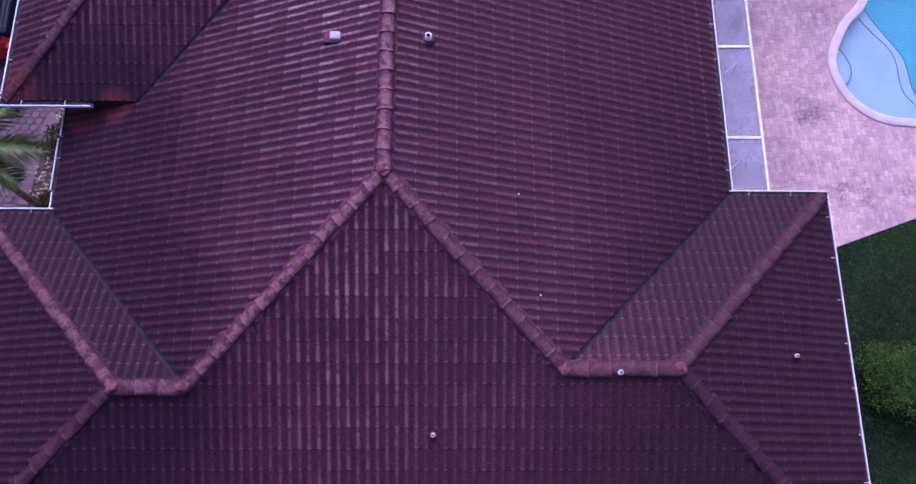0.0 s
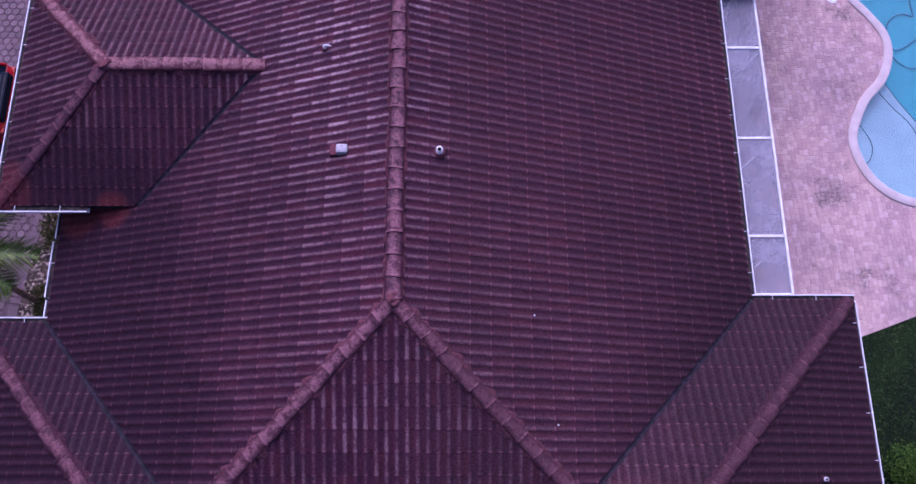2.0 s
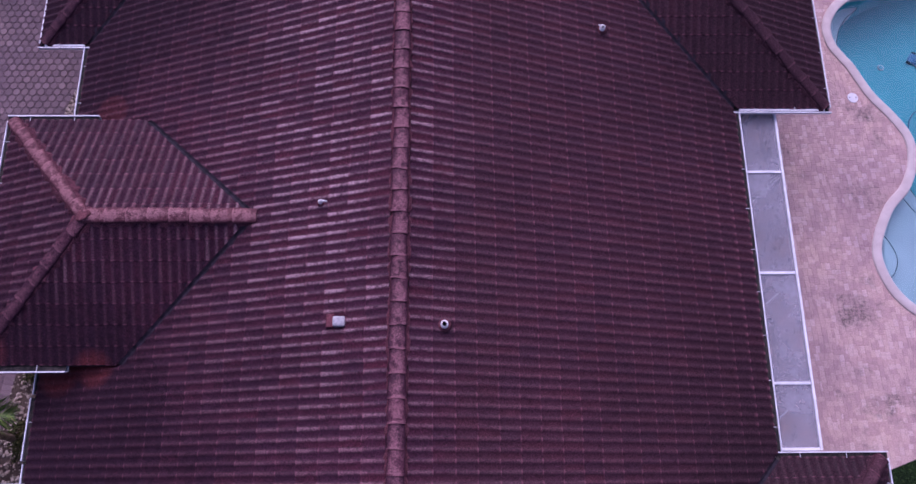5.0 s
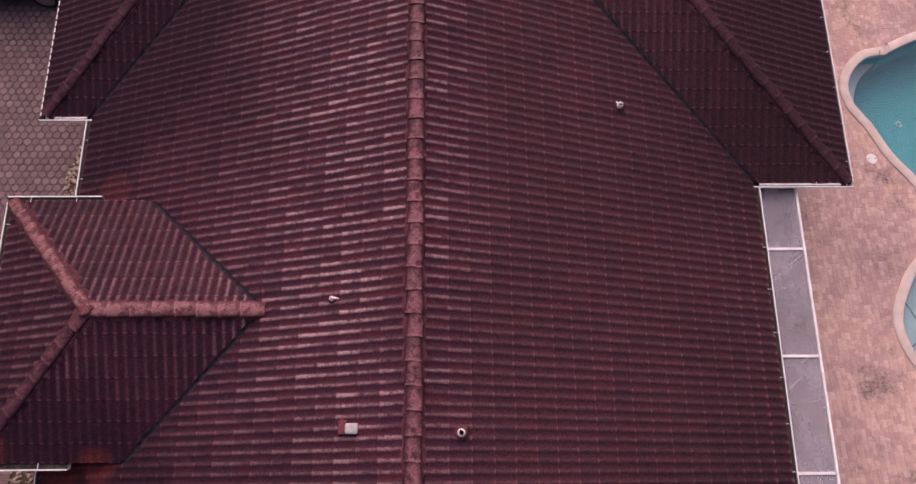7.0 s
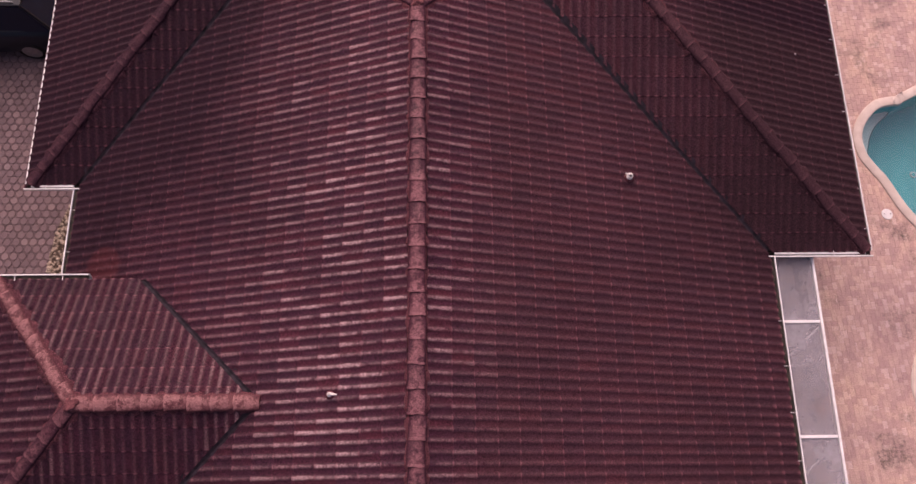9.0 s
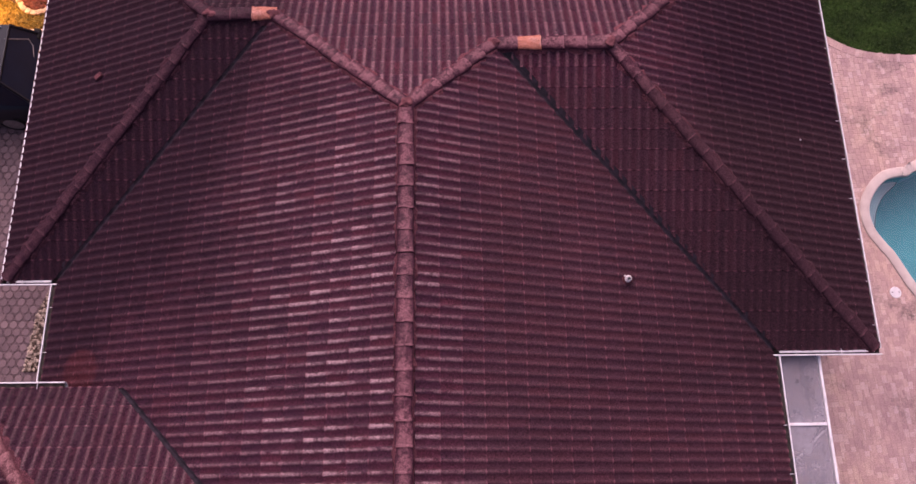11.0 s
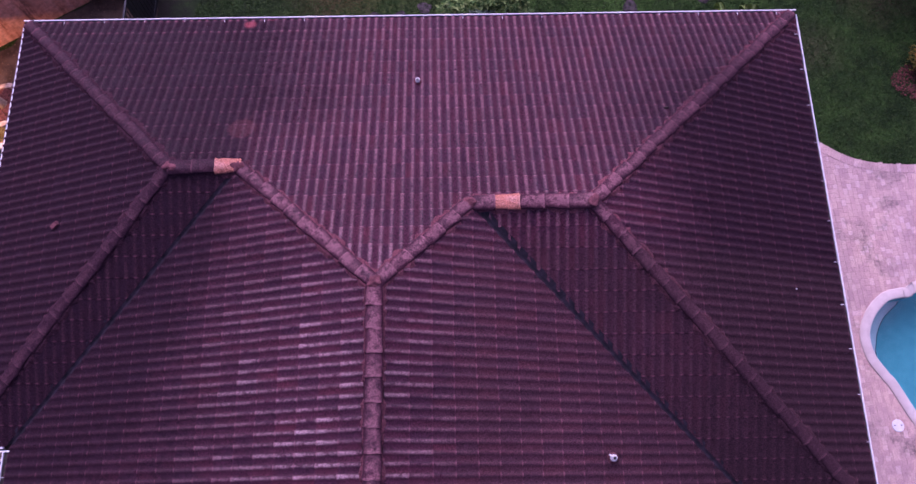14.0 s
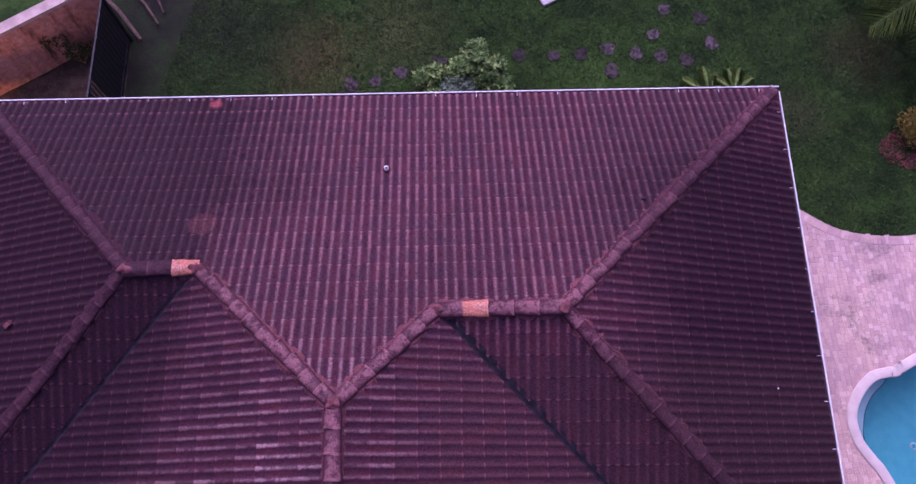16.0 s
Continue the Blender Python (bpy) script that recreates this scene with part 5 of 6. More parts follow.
# dark raised patches in place of shaded finger holes
for s in (-1, 1):
    part("finger_patch", boxed((10.13 + s * 0.07 - 0.012, 8.665, 0.0152), (10.13 + s * 0.07 + 0.012, 8.685, 0.0168)), M_dark_grey, lid)

# ---- driveway on the west side ----
DRIVE = [(-16, -3.0), (-6.6, -3.0), (-6.6, 15.1), (-16, 15.1)]
drive = new("driveway", mesh_of("driveway", sheet(DRIVE, None, -0.016), M_drive_small))
tagged(drive, "grey-pink driveway of round and angular pavers", "paving", kind="structure")
PITCH = 0.182


def disc_points(r, sides, z1):
    pts = [(r * math.cos(2 * math.pi * k / sides), r * math.sin(2 * math.pi * k / sides), -0.05) for k in range(sides)]
    pts += [(x, y, z1 - 0.006) for x, y, _ in pts[:sides]] + [(x * 0.93, y * 0.93, z1) for x, y, _ in pts[:sides]]
    fs = [tuple(range(2 * sides, 3 * sides))] + [(a + k, a + (k + 1) % sides, a + sides + (k + 1) % sides, a + sides + k) for a in (0, sides) for k in range(sides)]
    return pts, fs


BED_A = smooth_loop([(-7.75, -0.5), (-8.15, 0.6), (-8.12, 1.45), (-8.0, 2.5), (-7.82, 3.4), (-7.6, 3.8)], 5, False) + [(-6.4, 3.8), (-6.4, -0.5)]
BED_B = smooth_loop([(-7.95, 7.2), (-7.90, 7.84), (-7.80, 8.53), (-7.50, 9.16), (-7.0, 9.5)], 5, False) + [(-6.4, 9.5), (-6.4, 7.2)]
BORDER = []
curve = smooth_loop([(-7.75, -0.5), (-8.15, 0.6), (-8.12, 1.45), (-8.0, 2.5), (-7.82, 3.4)], 5, False)
for p, q in zip(curve, curve[1:]):
    p, q = Vector(p), Vector(q)
    n = max(1, round((q - p).length / 0.11))
    for k in range(n):
        e = (q - p) / n
        BORDER.append((p + e * k, e))
BED_RIM = [(x - 0.33, y) for x, y in curve] + [(-6.4, 3.4), (-6.4, -0.5)]
big, small = disc_points(0.080, 10, 0.0), disc_points(0.034, 6, -0.004)
verts, faces_, sverts, sfaces, near_discs = [], [], [], [], []
for j in range(-14, 98):
    for i in range(-2, 28):
        x, y = -11.3 + (i + 0.5 * (j % 2)) * PITCH, -0.5 + j * PITCH * 0.866
        if x > -7.15 or y > 15.0 or inside((x, y), BED_RIM) or inside((x, y), BED_A) or inside((x, y), BED_B):
            continue
        if -8.95 < x and 9.6 < y < 12.2 and len(near_discs) < 300:
            near_discs.append((x, y, pr.uniform(-0.003, 0.003)))
        else:
            base, dz = len(verts), pr.uniform(-0.003, 0.003)
            verts += [(x + a, y + b, c + dz) for a, b, c in big[0]]
            faces_ += [tuple(base + q for q in f) for f in big[1]]
        for dx, dy in ((0.5 * PITCH, 0.289 * PITCH), (0.5 * PITCH, -0.289 * PITCH)):
            base = len(sverts)
            sverts += [(x + dx + a, y + dy + b, c) for a, b, c in small[0]]
            sfaces += [tuple(base + q for q in f) for f in small[1]]
for nm, vv, ff, mm, lb in (("round_pavers", verts, faces_, M_drive, "pale round pavers"), ("infill_pavers", sverts, sfaces, M_drive_small, "small dark infill pavers")):
    ob = new(nm, raw_mesh(nm, vv, ff, mm))
    ob.parent = drive
    tagged(ob, lb, kind="stuff")
round_mesh = raw_mesh("round_paver", *big, M_drive)
for x, y, dz in near_discs:
    ob = new("round_paver", round_mesh)
    ob.parent = drive
    ob.location = (x, y, dz)
edge_block = raw_mesh("border_paver", *block(0.108, 0.215, -0.05, 0.002), M_drive)
for p, e in BORDER:
    ob = new("border_paver", edge_block)
    ob.parent = drive
    ob.matrix_basis = pose(p.x, p.y, 0, 0, 0, math.degrees(math.atan2(e.y, e.x))) @ pose(0, 0.01, 0)
kerb = new("edging", mesh_of("edging", boxed((-16, 15.0, -0.05), (-6.6, 15.14, 0.03), bevel=0.01), M_coping))
tagged(kerb, "pale stone edging between driveway and lawn", "edging", kind="structure")


def scatter_mesh(points, shape_pts, shape_faces, r, lo, hi, flat=0.7):
    vs, fs = [], []
    for p in points:
        s, rot = r.uniform(lo, hi), Matrix.Rotation(r.uniform(0, 6.28), 3, "Z") @ Matrix.Rotation(r.uniform(-0.5, 0.5), 3, "X")
        sx = r.uniform(0.7, 1.3)
        base = len(vs)
        vs += [tuple(Vector(p) + rot @ Vector((q[0] * s * sx, q[1] * s, q[2] * s * flat))) for q in shape_pts]
        fs += [tuple(base + q for q in f) for f in shape_faces]
    return vs, fs


bm = bmesh.new()
bmesh.ops.create_icosphere(bm, subdivisions=1, radius=1)
bm.verts.ensure_lookup_table()
ICO = [tuple(v.co) for v in bm.verts], [tuple(v.index for v in f.verts) for f in bm.faces]
bm.free()
for k, bed in enumerate((BED_A, BED_B)):
    plan = bed if sum(a[0] * b[1] - b[0] * a[1] for a, b in zip(bed, bed[1:] + bed[:1])) > 0 else bed[::-1]
    ob = new("planting_bed", mesh_of("planting_bed", prism(bmesh.new(), plan, -0.06, 0.012), M_soil))
    tagged(ob, "dark soil planting bed with river pebbles", "bed", kind="structure")
    r = random.Random(50 + k)
    ys = [p[1] for p in plan]
    pts = []
    while len(pts) < 1500:
        q = (r.uniform(-8.2, -6.5), r.uniform(min(ys), max(ys)))
        if inside(q, plan):
            pts.append((*q, r.uniform(0.01, 0.035)))
    st = new("pebbles", raw_mesh("pebbles", *scatter_mesh(pts, *ICO, r, 0.015, 0.045), M_pebble))
    tagged(st, "beige and brown river pebbles on the bed", "pebbles", kind="stuff")

# ---- grass ----
def grass(name, regions, count, seed, label, avoid=(), blade_m=M_blade):
    r = np.random.RandomState(seed)
    vs, fs = [], []
    n = 0
    total = sum((x1 - x0) * (y1 - y0) for x0, y0, x1, y1 in regions)
    for x0, y0, x1, y1 in regions:
        for _ in range(int(count * (x1 - x0) * (y1 - y0) / total)):
            x, y = r.uniform(x0, x1), r.uniform(y0, y1)
            if any(inside((x, y), a) for a in avoid):
                continue
            h, a, w = r.uniform(0.022, 0.045), r.uniform(0, 6.283), r.uniform(0.007, 0.015)
            dx, dy, lx, ly = math.cos(a) * w, math.sin(a) * w, r.uniform(-0.07, 0.07), r.uniform(-0.07, 0.07)
            vs += [(x - dx, y - dy, -0.03), (x + dx, y + dy, -0.03), (x + lx, y + ly, h - 0.02)]
            fs.append((n, n + 1, n + 2))
            n += 3
    ob = new(name, raw_mesh(name, vs, fs, blade_m))
    return tagged(ob, label, "grass", kind="stuff")


grass("grass", [(8.3, -6.0, 13.5, 1.8)], 30000, 6, "sparse dark green grass blades beside the house", (DECK,))
grass("grass", [(8.3, 14.2, 14.0, 22.0), (-6.0, 16.6, 8.3, 22.0)], 130000, 5, "short dark green lawn grass blades", (DECK, [(-6.2, 16.4), (-5.2, 16.6), (-4.95, 18.0), (-4.6, 19.6), (-3.9, 22.0), (-6.4, 22.0)]))
grass("dry_grass", [(-11.5, 15.2, -7.3, 15.95)], 9000, 7, "yellow grass blades with warm lamp light put into their colour", (), M_lamplit_blade)

# ---- garden behind the house ----
STONES = [(-0.54, 18.28), (0.04, 18.35), (0.62, 18.57), (1.53, 18.84), (3.40, 19.00), (4.21, 18.97), (4.86, 19.01), (5.50, 19.14), (5.55, 18.56), (6.16, 19.01), (6.75, 18.94), (7.33, 18.82), (6.62, 19.52), (6.95, 20.22), (7.78, 19.95), (7.98, 19.27)]
sr = random.Random(77)
for x, y in STONES:
    rad, n = sr.uniform(0.135, 0.18), 18
    ph = sr.uniform(0, 6)
    plan = [(x + rad * (1 + 0.16 * math.sin(3 * t + ph) + 0.08 * math.sin(5 * t) + sr.uniform(-0.10, 0.10)) * math.cos(t), y + rad * 1.1 * (1 + 0.14 * math.cos(2 * t + ph)) * math.sin(t)) for t in (2 * math.pi * k / n for k in range(n))]
    bm = prism(bmesh.new(), plan, -0.06, -0.010)
    bmesh.ops.bevel(bm, geom=[e for e in bm.edges if all(v.co.z > -0.02 for v in e.verts)], offset=0.008, segments=2, affect="EDGES")
    tagged(new("stepping_stone", mesh_of("stepping_stone", bm, M_stone)), "flat grey-mauve stepping stone set in the lawn", "stone", "stepping stones in the lawn")
tagged(new("stone_slab", mesh_of("stone_slab", boxed((-0.28, -0.2, -0.03), (0.28, 0.2, 0.05), pose(4.2, 20.62, 0, 0, 0, 28), 0.01), M_vent)), "pale square slab lying on the lawn", "slab")


def leaf_shape(l, w):
    return [(0, 0, 0), (w, l * 0.45, 0.02), (0, l, 0.0), (-w, l * 0.45, 0.02), (0, l * 0.5, -0.008)], [(0, 1, 4), (1, 2, 4), (2, 3, 4), (3, 0, 4)]


def shrub(label, category, at, blobs, count, leaf, material, seed, cluster=1, stems=7):
    """A shrub: stems from one root and leaves on the shells of uneven blobs (x, y, z, radius)."""
    r = random.Random(seed)
    root = thing("shrub", label, category, at=(at[0], at[1], -0.03))
    bm = bmesh.new()
    for k in range(stems):
        bx, by, bz, br = blobs[k % len(blobs)]
        tip = Vector((bx + r.uniform(-br, br) * 0.5, by + r.uniform(-br, br) * 0.5, bz + r.uniform(-0.2, 0.4) * br))
        mid = tip * 0.5 + Vector((r.uniform(-0.1, 0.1), r.uniform(-0.1, 0.1), 0))
        tube(bm, [(0, 0, 0), tuple(mid), tuple(tip)], [0.022, 0.015, 0.006], 6)
    part("stems", bm, M_bark, root)
    lp, lf = leaf_shape(leaf, leaf * 0.3)
    vs, fs = [], []
    weights = [b[3] ** 2 for b in blobs]
    for _ in range(count):
        bx, by, bz, br = r.choices(blobs, weights)[0]
        d = Vector((r.gauss(0, 1), r.gauss(0, 1), r.gauss(0.35, 0.9))).normalized()
        bulge = 1 + 0.35 * noise.noise(d * 2.3 + Vector((bx, by, seed)))
        c = Vector((bx, by, bz)) + d * br * bulge * r.uniform(0.55, 1.05)
        if c.z < 0.03:
            continue
        spin0 = r.uniform(0, 6.28)
        for k in range(cluster):
            rot = Matrix.Rotation(spin0 + 6.283 * k / cluster, 3, "Z") @ Matrix.Rotation(r.uniform(-0.5, 0.7), 3, "X") @ Matrix.Rotation(r.uniform(-0.4, 0.4), 3, "Y")
            s = r.uniform(0.65, 1.25)
            base = len(vs)
            vs += [tuple(c + rot @ (Vector(q) * s)) for q in lp]
            fs += [tuple(base + q for q in f) for f in lf]
    ob = new("crown", raw_mesh("crown", vs, fs, material))
    ob.parent = root
    return root


shrub("rounded bright green shrub on the lawn", "shrub", (10.2, -2.45), [(0, 0, 0.55, 0.62), (0.45, 0.15, 0.6, 0.55), (-0.35, 0.25, 0.45, 0.45), (0.2, -0.45, 0.45, 0.5), (0.75, -0.3, 0.5, 0.5), (-0.3, -0.3, 0.35, 0.4)], 7000, 0.048, M_bush, 1)
shrub("yellow and orange croton shrub in red mulch", "shrub", (12.15, 16.9), [(0, 0, 0.38, 0.36), (0.28, 0.12, 0.42, 0.34), (0.1, -0.25, 0.34, 0.32), (0.45, -0.15, 0.36, 0.32)], 2600, 0.06, M_croton, 2)
shrub("pale yellow-green shrub with clustered leaves behind the house", "shrub", (2.3, 18.2), [(0, 0.25, 0.62, 0.34), (0.3, 0.05, 0.6, 0.32), (-0.3, 0.1, 0.5, 0.28), (0.05, 0.55, 0.72, 0.22), (0.62, -0.30, 0.42, 0.26), (0.35, -0.3, 0.35, 0.26), (0.5, 0.2, 0.5, 0.25)], 560, 0.105, M_pale, 3, cluster=6, stems=14)
shrub("low yellow-green shrub with clustered leaves", "shrub", (1.32, 18.15), [(0, 0, 0.42, 0.26), (0.15, 0.12, 0.46, 0.20), (-0.2, 0.08, 0.36, 0.2), (0.08, -0.3, 0.35, 0.18)], 230, 0.10, M_pale, 33, cluster=6, stems=8)
shrub("low grey-green shrub with clustered leaves", "shrub", (1.85, 17.85), [(0, 0, 0.40, 0.28), (0.28, 0.05, 0.36, 0.22), (-0.2, 0.05, 0.34, 0.2)], 240, 0.10, M_pale_grey, 34, cluster=6, stems=8)
shrub("low olive green shrub in the pebble bed", "shrub", (-7.55, 2.75), [(0, 0, 0.32, 0.30), (0.1, -0.35, 0.28, 0.26)], 900, 0.06, M_olive, 4)
shrub("low olive green shrub in the pebble bed", "shrub", (-7.45, 0.95), [(0, 0, 0.3, 0.28), (-0.15, 0.3, 0.25, 0.24)], 800, 0.06, M_olive, 5)
shrub("straggling dark green weeds at the foot of the garden wall", "weeds", (-6.72, 18.92), [(0, 0, 0.45, 0.24), (-0.22, 0.10, 0.75, 0.20), (0.2, 0.12, 0.30, 0.2), (-0.45, -0.05, 0.95, 0.14)], 420, 0.07, M_weed, 61)
for k, (x, y, rad) in enumerate(((12.10, 16.45, 0.62), )):
    r = random.Random(90)
    pts = [(x + rad * math.sqrt(r.random()) * math.cos(a), y + rad * 0.8 * math.sqrt(r.random()) * math.sin(a), r.uniform(-0.02, 0.01)) for a in (r.uniform(0, 6.28) for _ in range(800))]
    tagged(new("mulch", raw_mesh("mulch", *scatter_mesh(pts, *ICO, r, 0.012, 0.032, 0.5), M_mulch)), "red bark mulch under the croton shrub", "mulch", kind="stuff")


def palm(label, at, crown_z, fronds, length, seed, droop=0.5, trunk_r=0.10, lean=(0, 0), spread=(0, 6.283)):
    r = random.Random(seed)
    root = thing("palm", label, "palm", at=(at[0], at[1], -0.03))
    top = Vector((lean[0], lean[1], crown_z))
    if crown_z > 0.3:
        bm = bmesh.new()
        n = 9
        tube(bm, [tuple(top * (k / n)) for k in range(n + 1)], [trunk_r * (1.25 - 0.35 * k / n + 0.06 * (k % 2)) for k in range(n + 1)], 10)
        part("trunk", bm, M_bark, root, "ringed grey-brown trunk")
    for k in range(fronds):
        a = spread[0] + (spread[1] - spread[0]) * (k + r.uniform(-0.3, 0.3)) / fronds
        up = r.uniform(0.15, 1.0)
        L = length * r.uniform(0.8, 1.1)
        d = Vector((math.cos(a), math.sin(a), 0))
        side = Vector((-d.y, d.x, 0))
        pts = [top + d * (L * s * (1 - 0.12 * s)) + Vector((0, 0, L * (up * 0.55 * s - droop * (0.5 + up * 0.4) * s * s))) for s in (q / 12 for q in range(13))]
        bm = bmesh.new()
        tube(bm, [tuple(p) for p in pts], [0.016 * (1 - 0.8 * q / 12) for q in range(13)], 5)
        for q in range(105):
            s = 0.12 + 0.87 * q / 105
            i, f = int(s * 12), s * 12 - int(s * 12)
            p = pts[i].lerp(pts[min(i + 1, 12)], f)
            ll = length * 0.34 * math.sin(math.pi * min(1, 0.12 + s * 0.85)) ** 0.7 * r.uniform(0.85, 1.1)
            for sg in (-1, 1):
                tip = p + (side * sg * r.uniform(0.5, 0.8) + d * 0.8).normalized() * ll + Vector((0, 0, r.uniform(-0.35, 0.05) * ll))
                m0 = p.lerp(tip, 0.45) + Vector((0, 0, 0.02))
                w = d * 0.0058
                v = [bm.verts.new(c) for c in (p - w, p + w, m0 + w * 1.3, tip, m0 - w * 1.3)]
                bm.faces.new(v)
        part("frond", bm, M_palm, root)
    return root


palm("palm with thin grey trunk and arching fronds in pebbles", (-7.62, 1.08), 2.75, 11, 1.7, 11, 0.42, 0.06, (-0.42, 0.30))
palm("feathery palm with drooping green fronds on the lawn", (13.2, 20.0), 1.4, 17, 2.7, 12, 0.5)
palm("low fan of green palm leaves against the back wall", (7.75, 17.85), 0.02, 10, 0.75, 13, 0.3, 0.05)
palm("low fan of green palm leaves against the back wall", (8.35, 17.95), 0.02, 10, 0.7, 14, 0.3, 0.05)

# ---- garden wall, fence and timber ----
wall = thing("garden_wall", "terracotta painted garden wall with a pale cap and dark streaks", "wall")
wa, wb = Vector((-13.0, 15.25)), Vector((-5.9, 19.75))
e = (wb - wa).normalized()
nn = Vector((-e.y, e.x))
part("masonry", prism(bmesh.new(), [tuple(wa), tuple(wb), tuple(wb + nn * 0.18), tuple(wa + nn * 0.18)], -0.05, 1.62), M_terracotta, wall)
bm = prism(bmesh.new(), [tuple(wa - nn * 0.03), tuple(wb - nn * 0.03), tuple(wb + nn * 0.22), tuple(wa + nn * 0.22)], 1.62, 1.71)
part("cap", bm, M_wallcap, wall, "pale concrete cap")
fence = thing("fence", "black metal fence with close upright slats", "fence")
FX, FY0, FY1, FH = -5.72, 16.75, 19.5, 1.66
for z0 in (0.12, FH - 0.06):
    part("rail", boxed((FX - 0.02, FY0, z0), (FX + 0.02, FY1, z0 + 0.05), bevel=0.004), M_black, fence)
slat_mesh = mesh_of("slat", boxed((-0.008, -0.064, 0.0), (0.008, 0.064, FH - 0.06)), M_black)
n = int((FY1 - FY0) / 0.135)
for k in range(n):
    ob = new("slat", slat_mesh)
    ob.parent = fence
    ob.matrix_basis = pose(FX, FY0 + 0.07 + k * 0.135, 0.03, 0, 0, 30 if k in (1, 2, 4, 5) else 6)
for y in (FY0, FY1):
    part("post", boxed((FX - 0.035, y - 0.035, -0.03), (FX + 0.035, y + 0.035, FH + 0.04), bevel=0.005), M_black, fence)
for k, (p, q, rad) in enumerate((((-6.7, 20.9, 0.10), (-5.45, 19.45, 0.08), 0.06), ((-5.9, 20.9, 0.07), (-5.1, 19.9, 0.05), 0.035), ((-5.5, 21.0, 0.06), (-5.0, 20.2, 0.05), 0.03))):
    bm = bmesh.new()
    mid = (Vector(p) + Vector(q)) / 2 + Vector((0.05, 0.03, 0.03))
    tube(bm, [p, tuple(mid), q], [rad, rad * 0.9, rad * 0.75], 8)
    tagged(new("log", mesh_of("log", bm, M_log)), "bare brown log lying on the soil", "log")
soil = new("bare_soil", mesh_of("bare_soil", prism(bmesh.new(), [(x + 0.22 * noise.noise(Vector((x * 1.7, y * 1.7, 0))) + 0.05 * noise.noise(Vector((x * 7, y * 7, 2))), y + 0.25 * noise.noise(Vector((x * 1.9, y * 1.9, 5)))) for x, y in smooth_loop([(-12.6, 16.15), (-10.5, 16.05), (-9.3, 15.95), (-8.0, 16.2), (-7.0, 16.4), (-5.8, 16.5), (-5.75, 17.4), (-5.75, 18.6), (-5.85, 19.6), (-6.3, 19.7), (-8.0, 18.4), (-10.5, 16.85)], 14)], -0.06, -0.012), M_soil))
tagged(soil, "bare brown soil with dry leaves", "soil", kind="structure")
r = random.Random(31)
pts = [(r.uniform(-9.6, -5.7), r.uniform(16.3, 19.2), 0.0) for _ in range(1500)]
tagged(new("fallen_leaves", raw_mesh("fallen_leaves", *scatter_mesh(pts, *leaf_shape(1.0, 0.4), r, 0.02, 0.05), M_dry)), "dry fallen leaves on bare soil", "leaves", kind="stuff")

ring = thing("tree_ring", "round planter ring of pale stones filled with red mulch", "planter")
RCX, RCY = -8.92, 16.08
for k in range(22):
    a = 2 * math.pi * k / 22
    hh = r.uniform(0.03, 0.075)
    bm = boxed((-r.uniform(0.05, 0.075), -0.072, -0.03), (r.uniform(0.05, 0.075), 0.070, hh), pose(RCX + 0.48 * math.cos(a), RCY + 0.48 * math.sin(a), 0, 0, 0, math.degrees(a) + r.uniform(-14, 14)), 0.022)
    for v in bm.verts:
        v.co += noise.noise_vector(v.co * 11) * 0.014
    part("edging_stone", bm, M_pebble, ring)
pts = [(RCX + 0.42 * math.sqrt(r.random()) * math.cos(a), RCY + 0.42 * math.sqrt(r.random()) * math.sin(a), 0.03) for a in (r.uniform(0, 6.28) for _ in range(900))]
tagged(new("mulch", raw_mesh("mulch", *scatter_mesh(pts, *ICO, r, 0.015, 0.04, 0.5), M_mulch)), "red bark mulch inside the planter ring", "mulch", kind="stuff")
palm("leaning palm with a pale smooth trunk in a stone ring", (RCX, RCY), 3.4, 9, 1.6, 15, 0.45, 0.09, (-2.6, 1.3), (1.6, 4.6))
lamp_data = bpy.data.lights.new("garden_lamp", "POINT")
lamp_data.energy, lamp_data.color, lamp_data.shadow_soft_size = 330.0, (1.0, 0.50, 0.12), 0.06
lamp = new("garden_lamp", lamp_data)
lamp.location = (-10.15, 15.5, 0.80)
path_light = thing("path_light", "small black garden lamp on a post giving warm light", "lamp")
bm = bmesh.new()
tube(bm, [(-10.35, 15.5, -0.03), (-10.35, 15.5, 0.97)], 0.02, 8)
part("post", bm, M_black, path_light)
bm = bmesh.new()
tube(bm, [(-10.37, 15.5, 0.97), (-10.3, 15.5, 1.04), (-10.1, 15.5, 1.02)], [0.03, 0.07, 0.03], 12)
part("shade", bm, M_black, path_light)


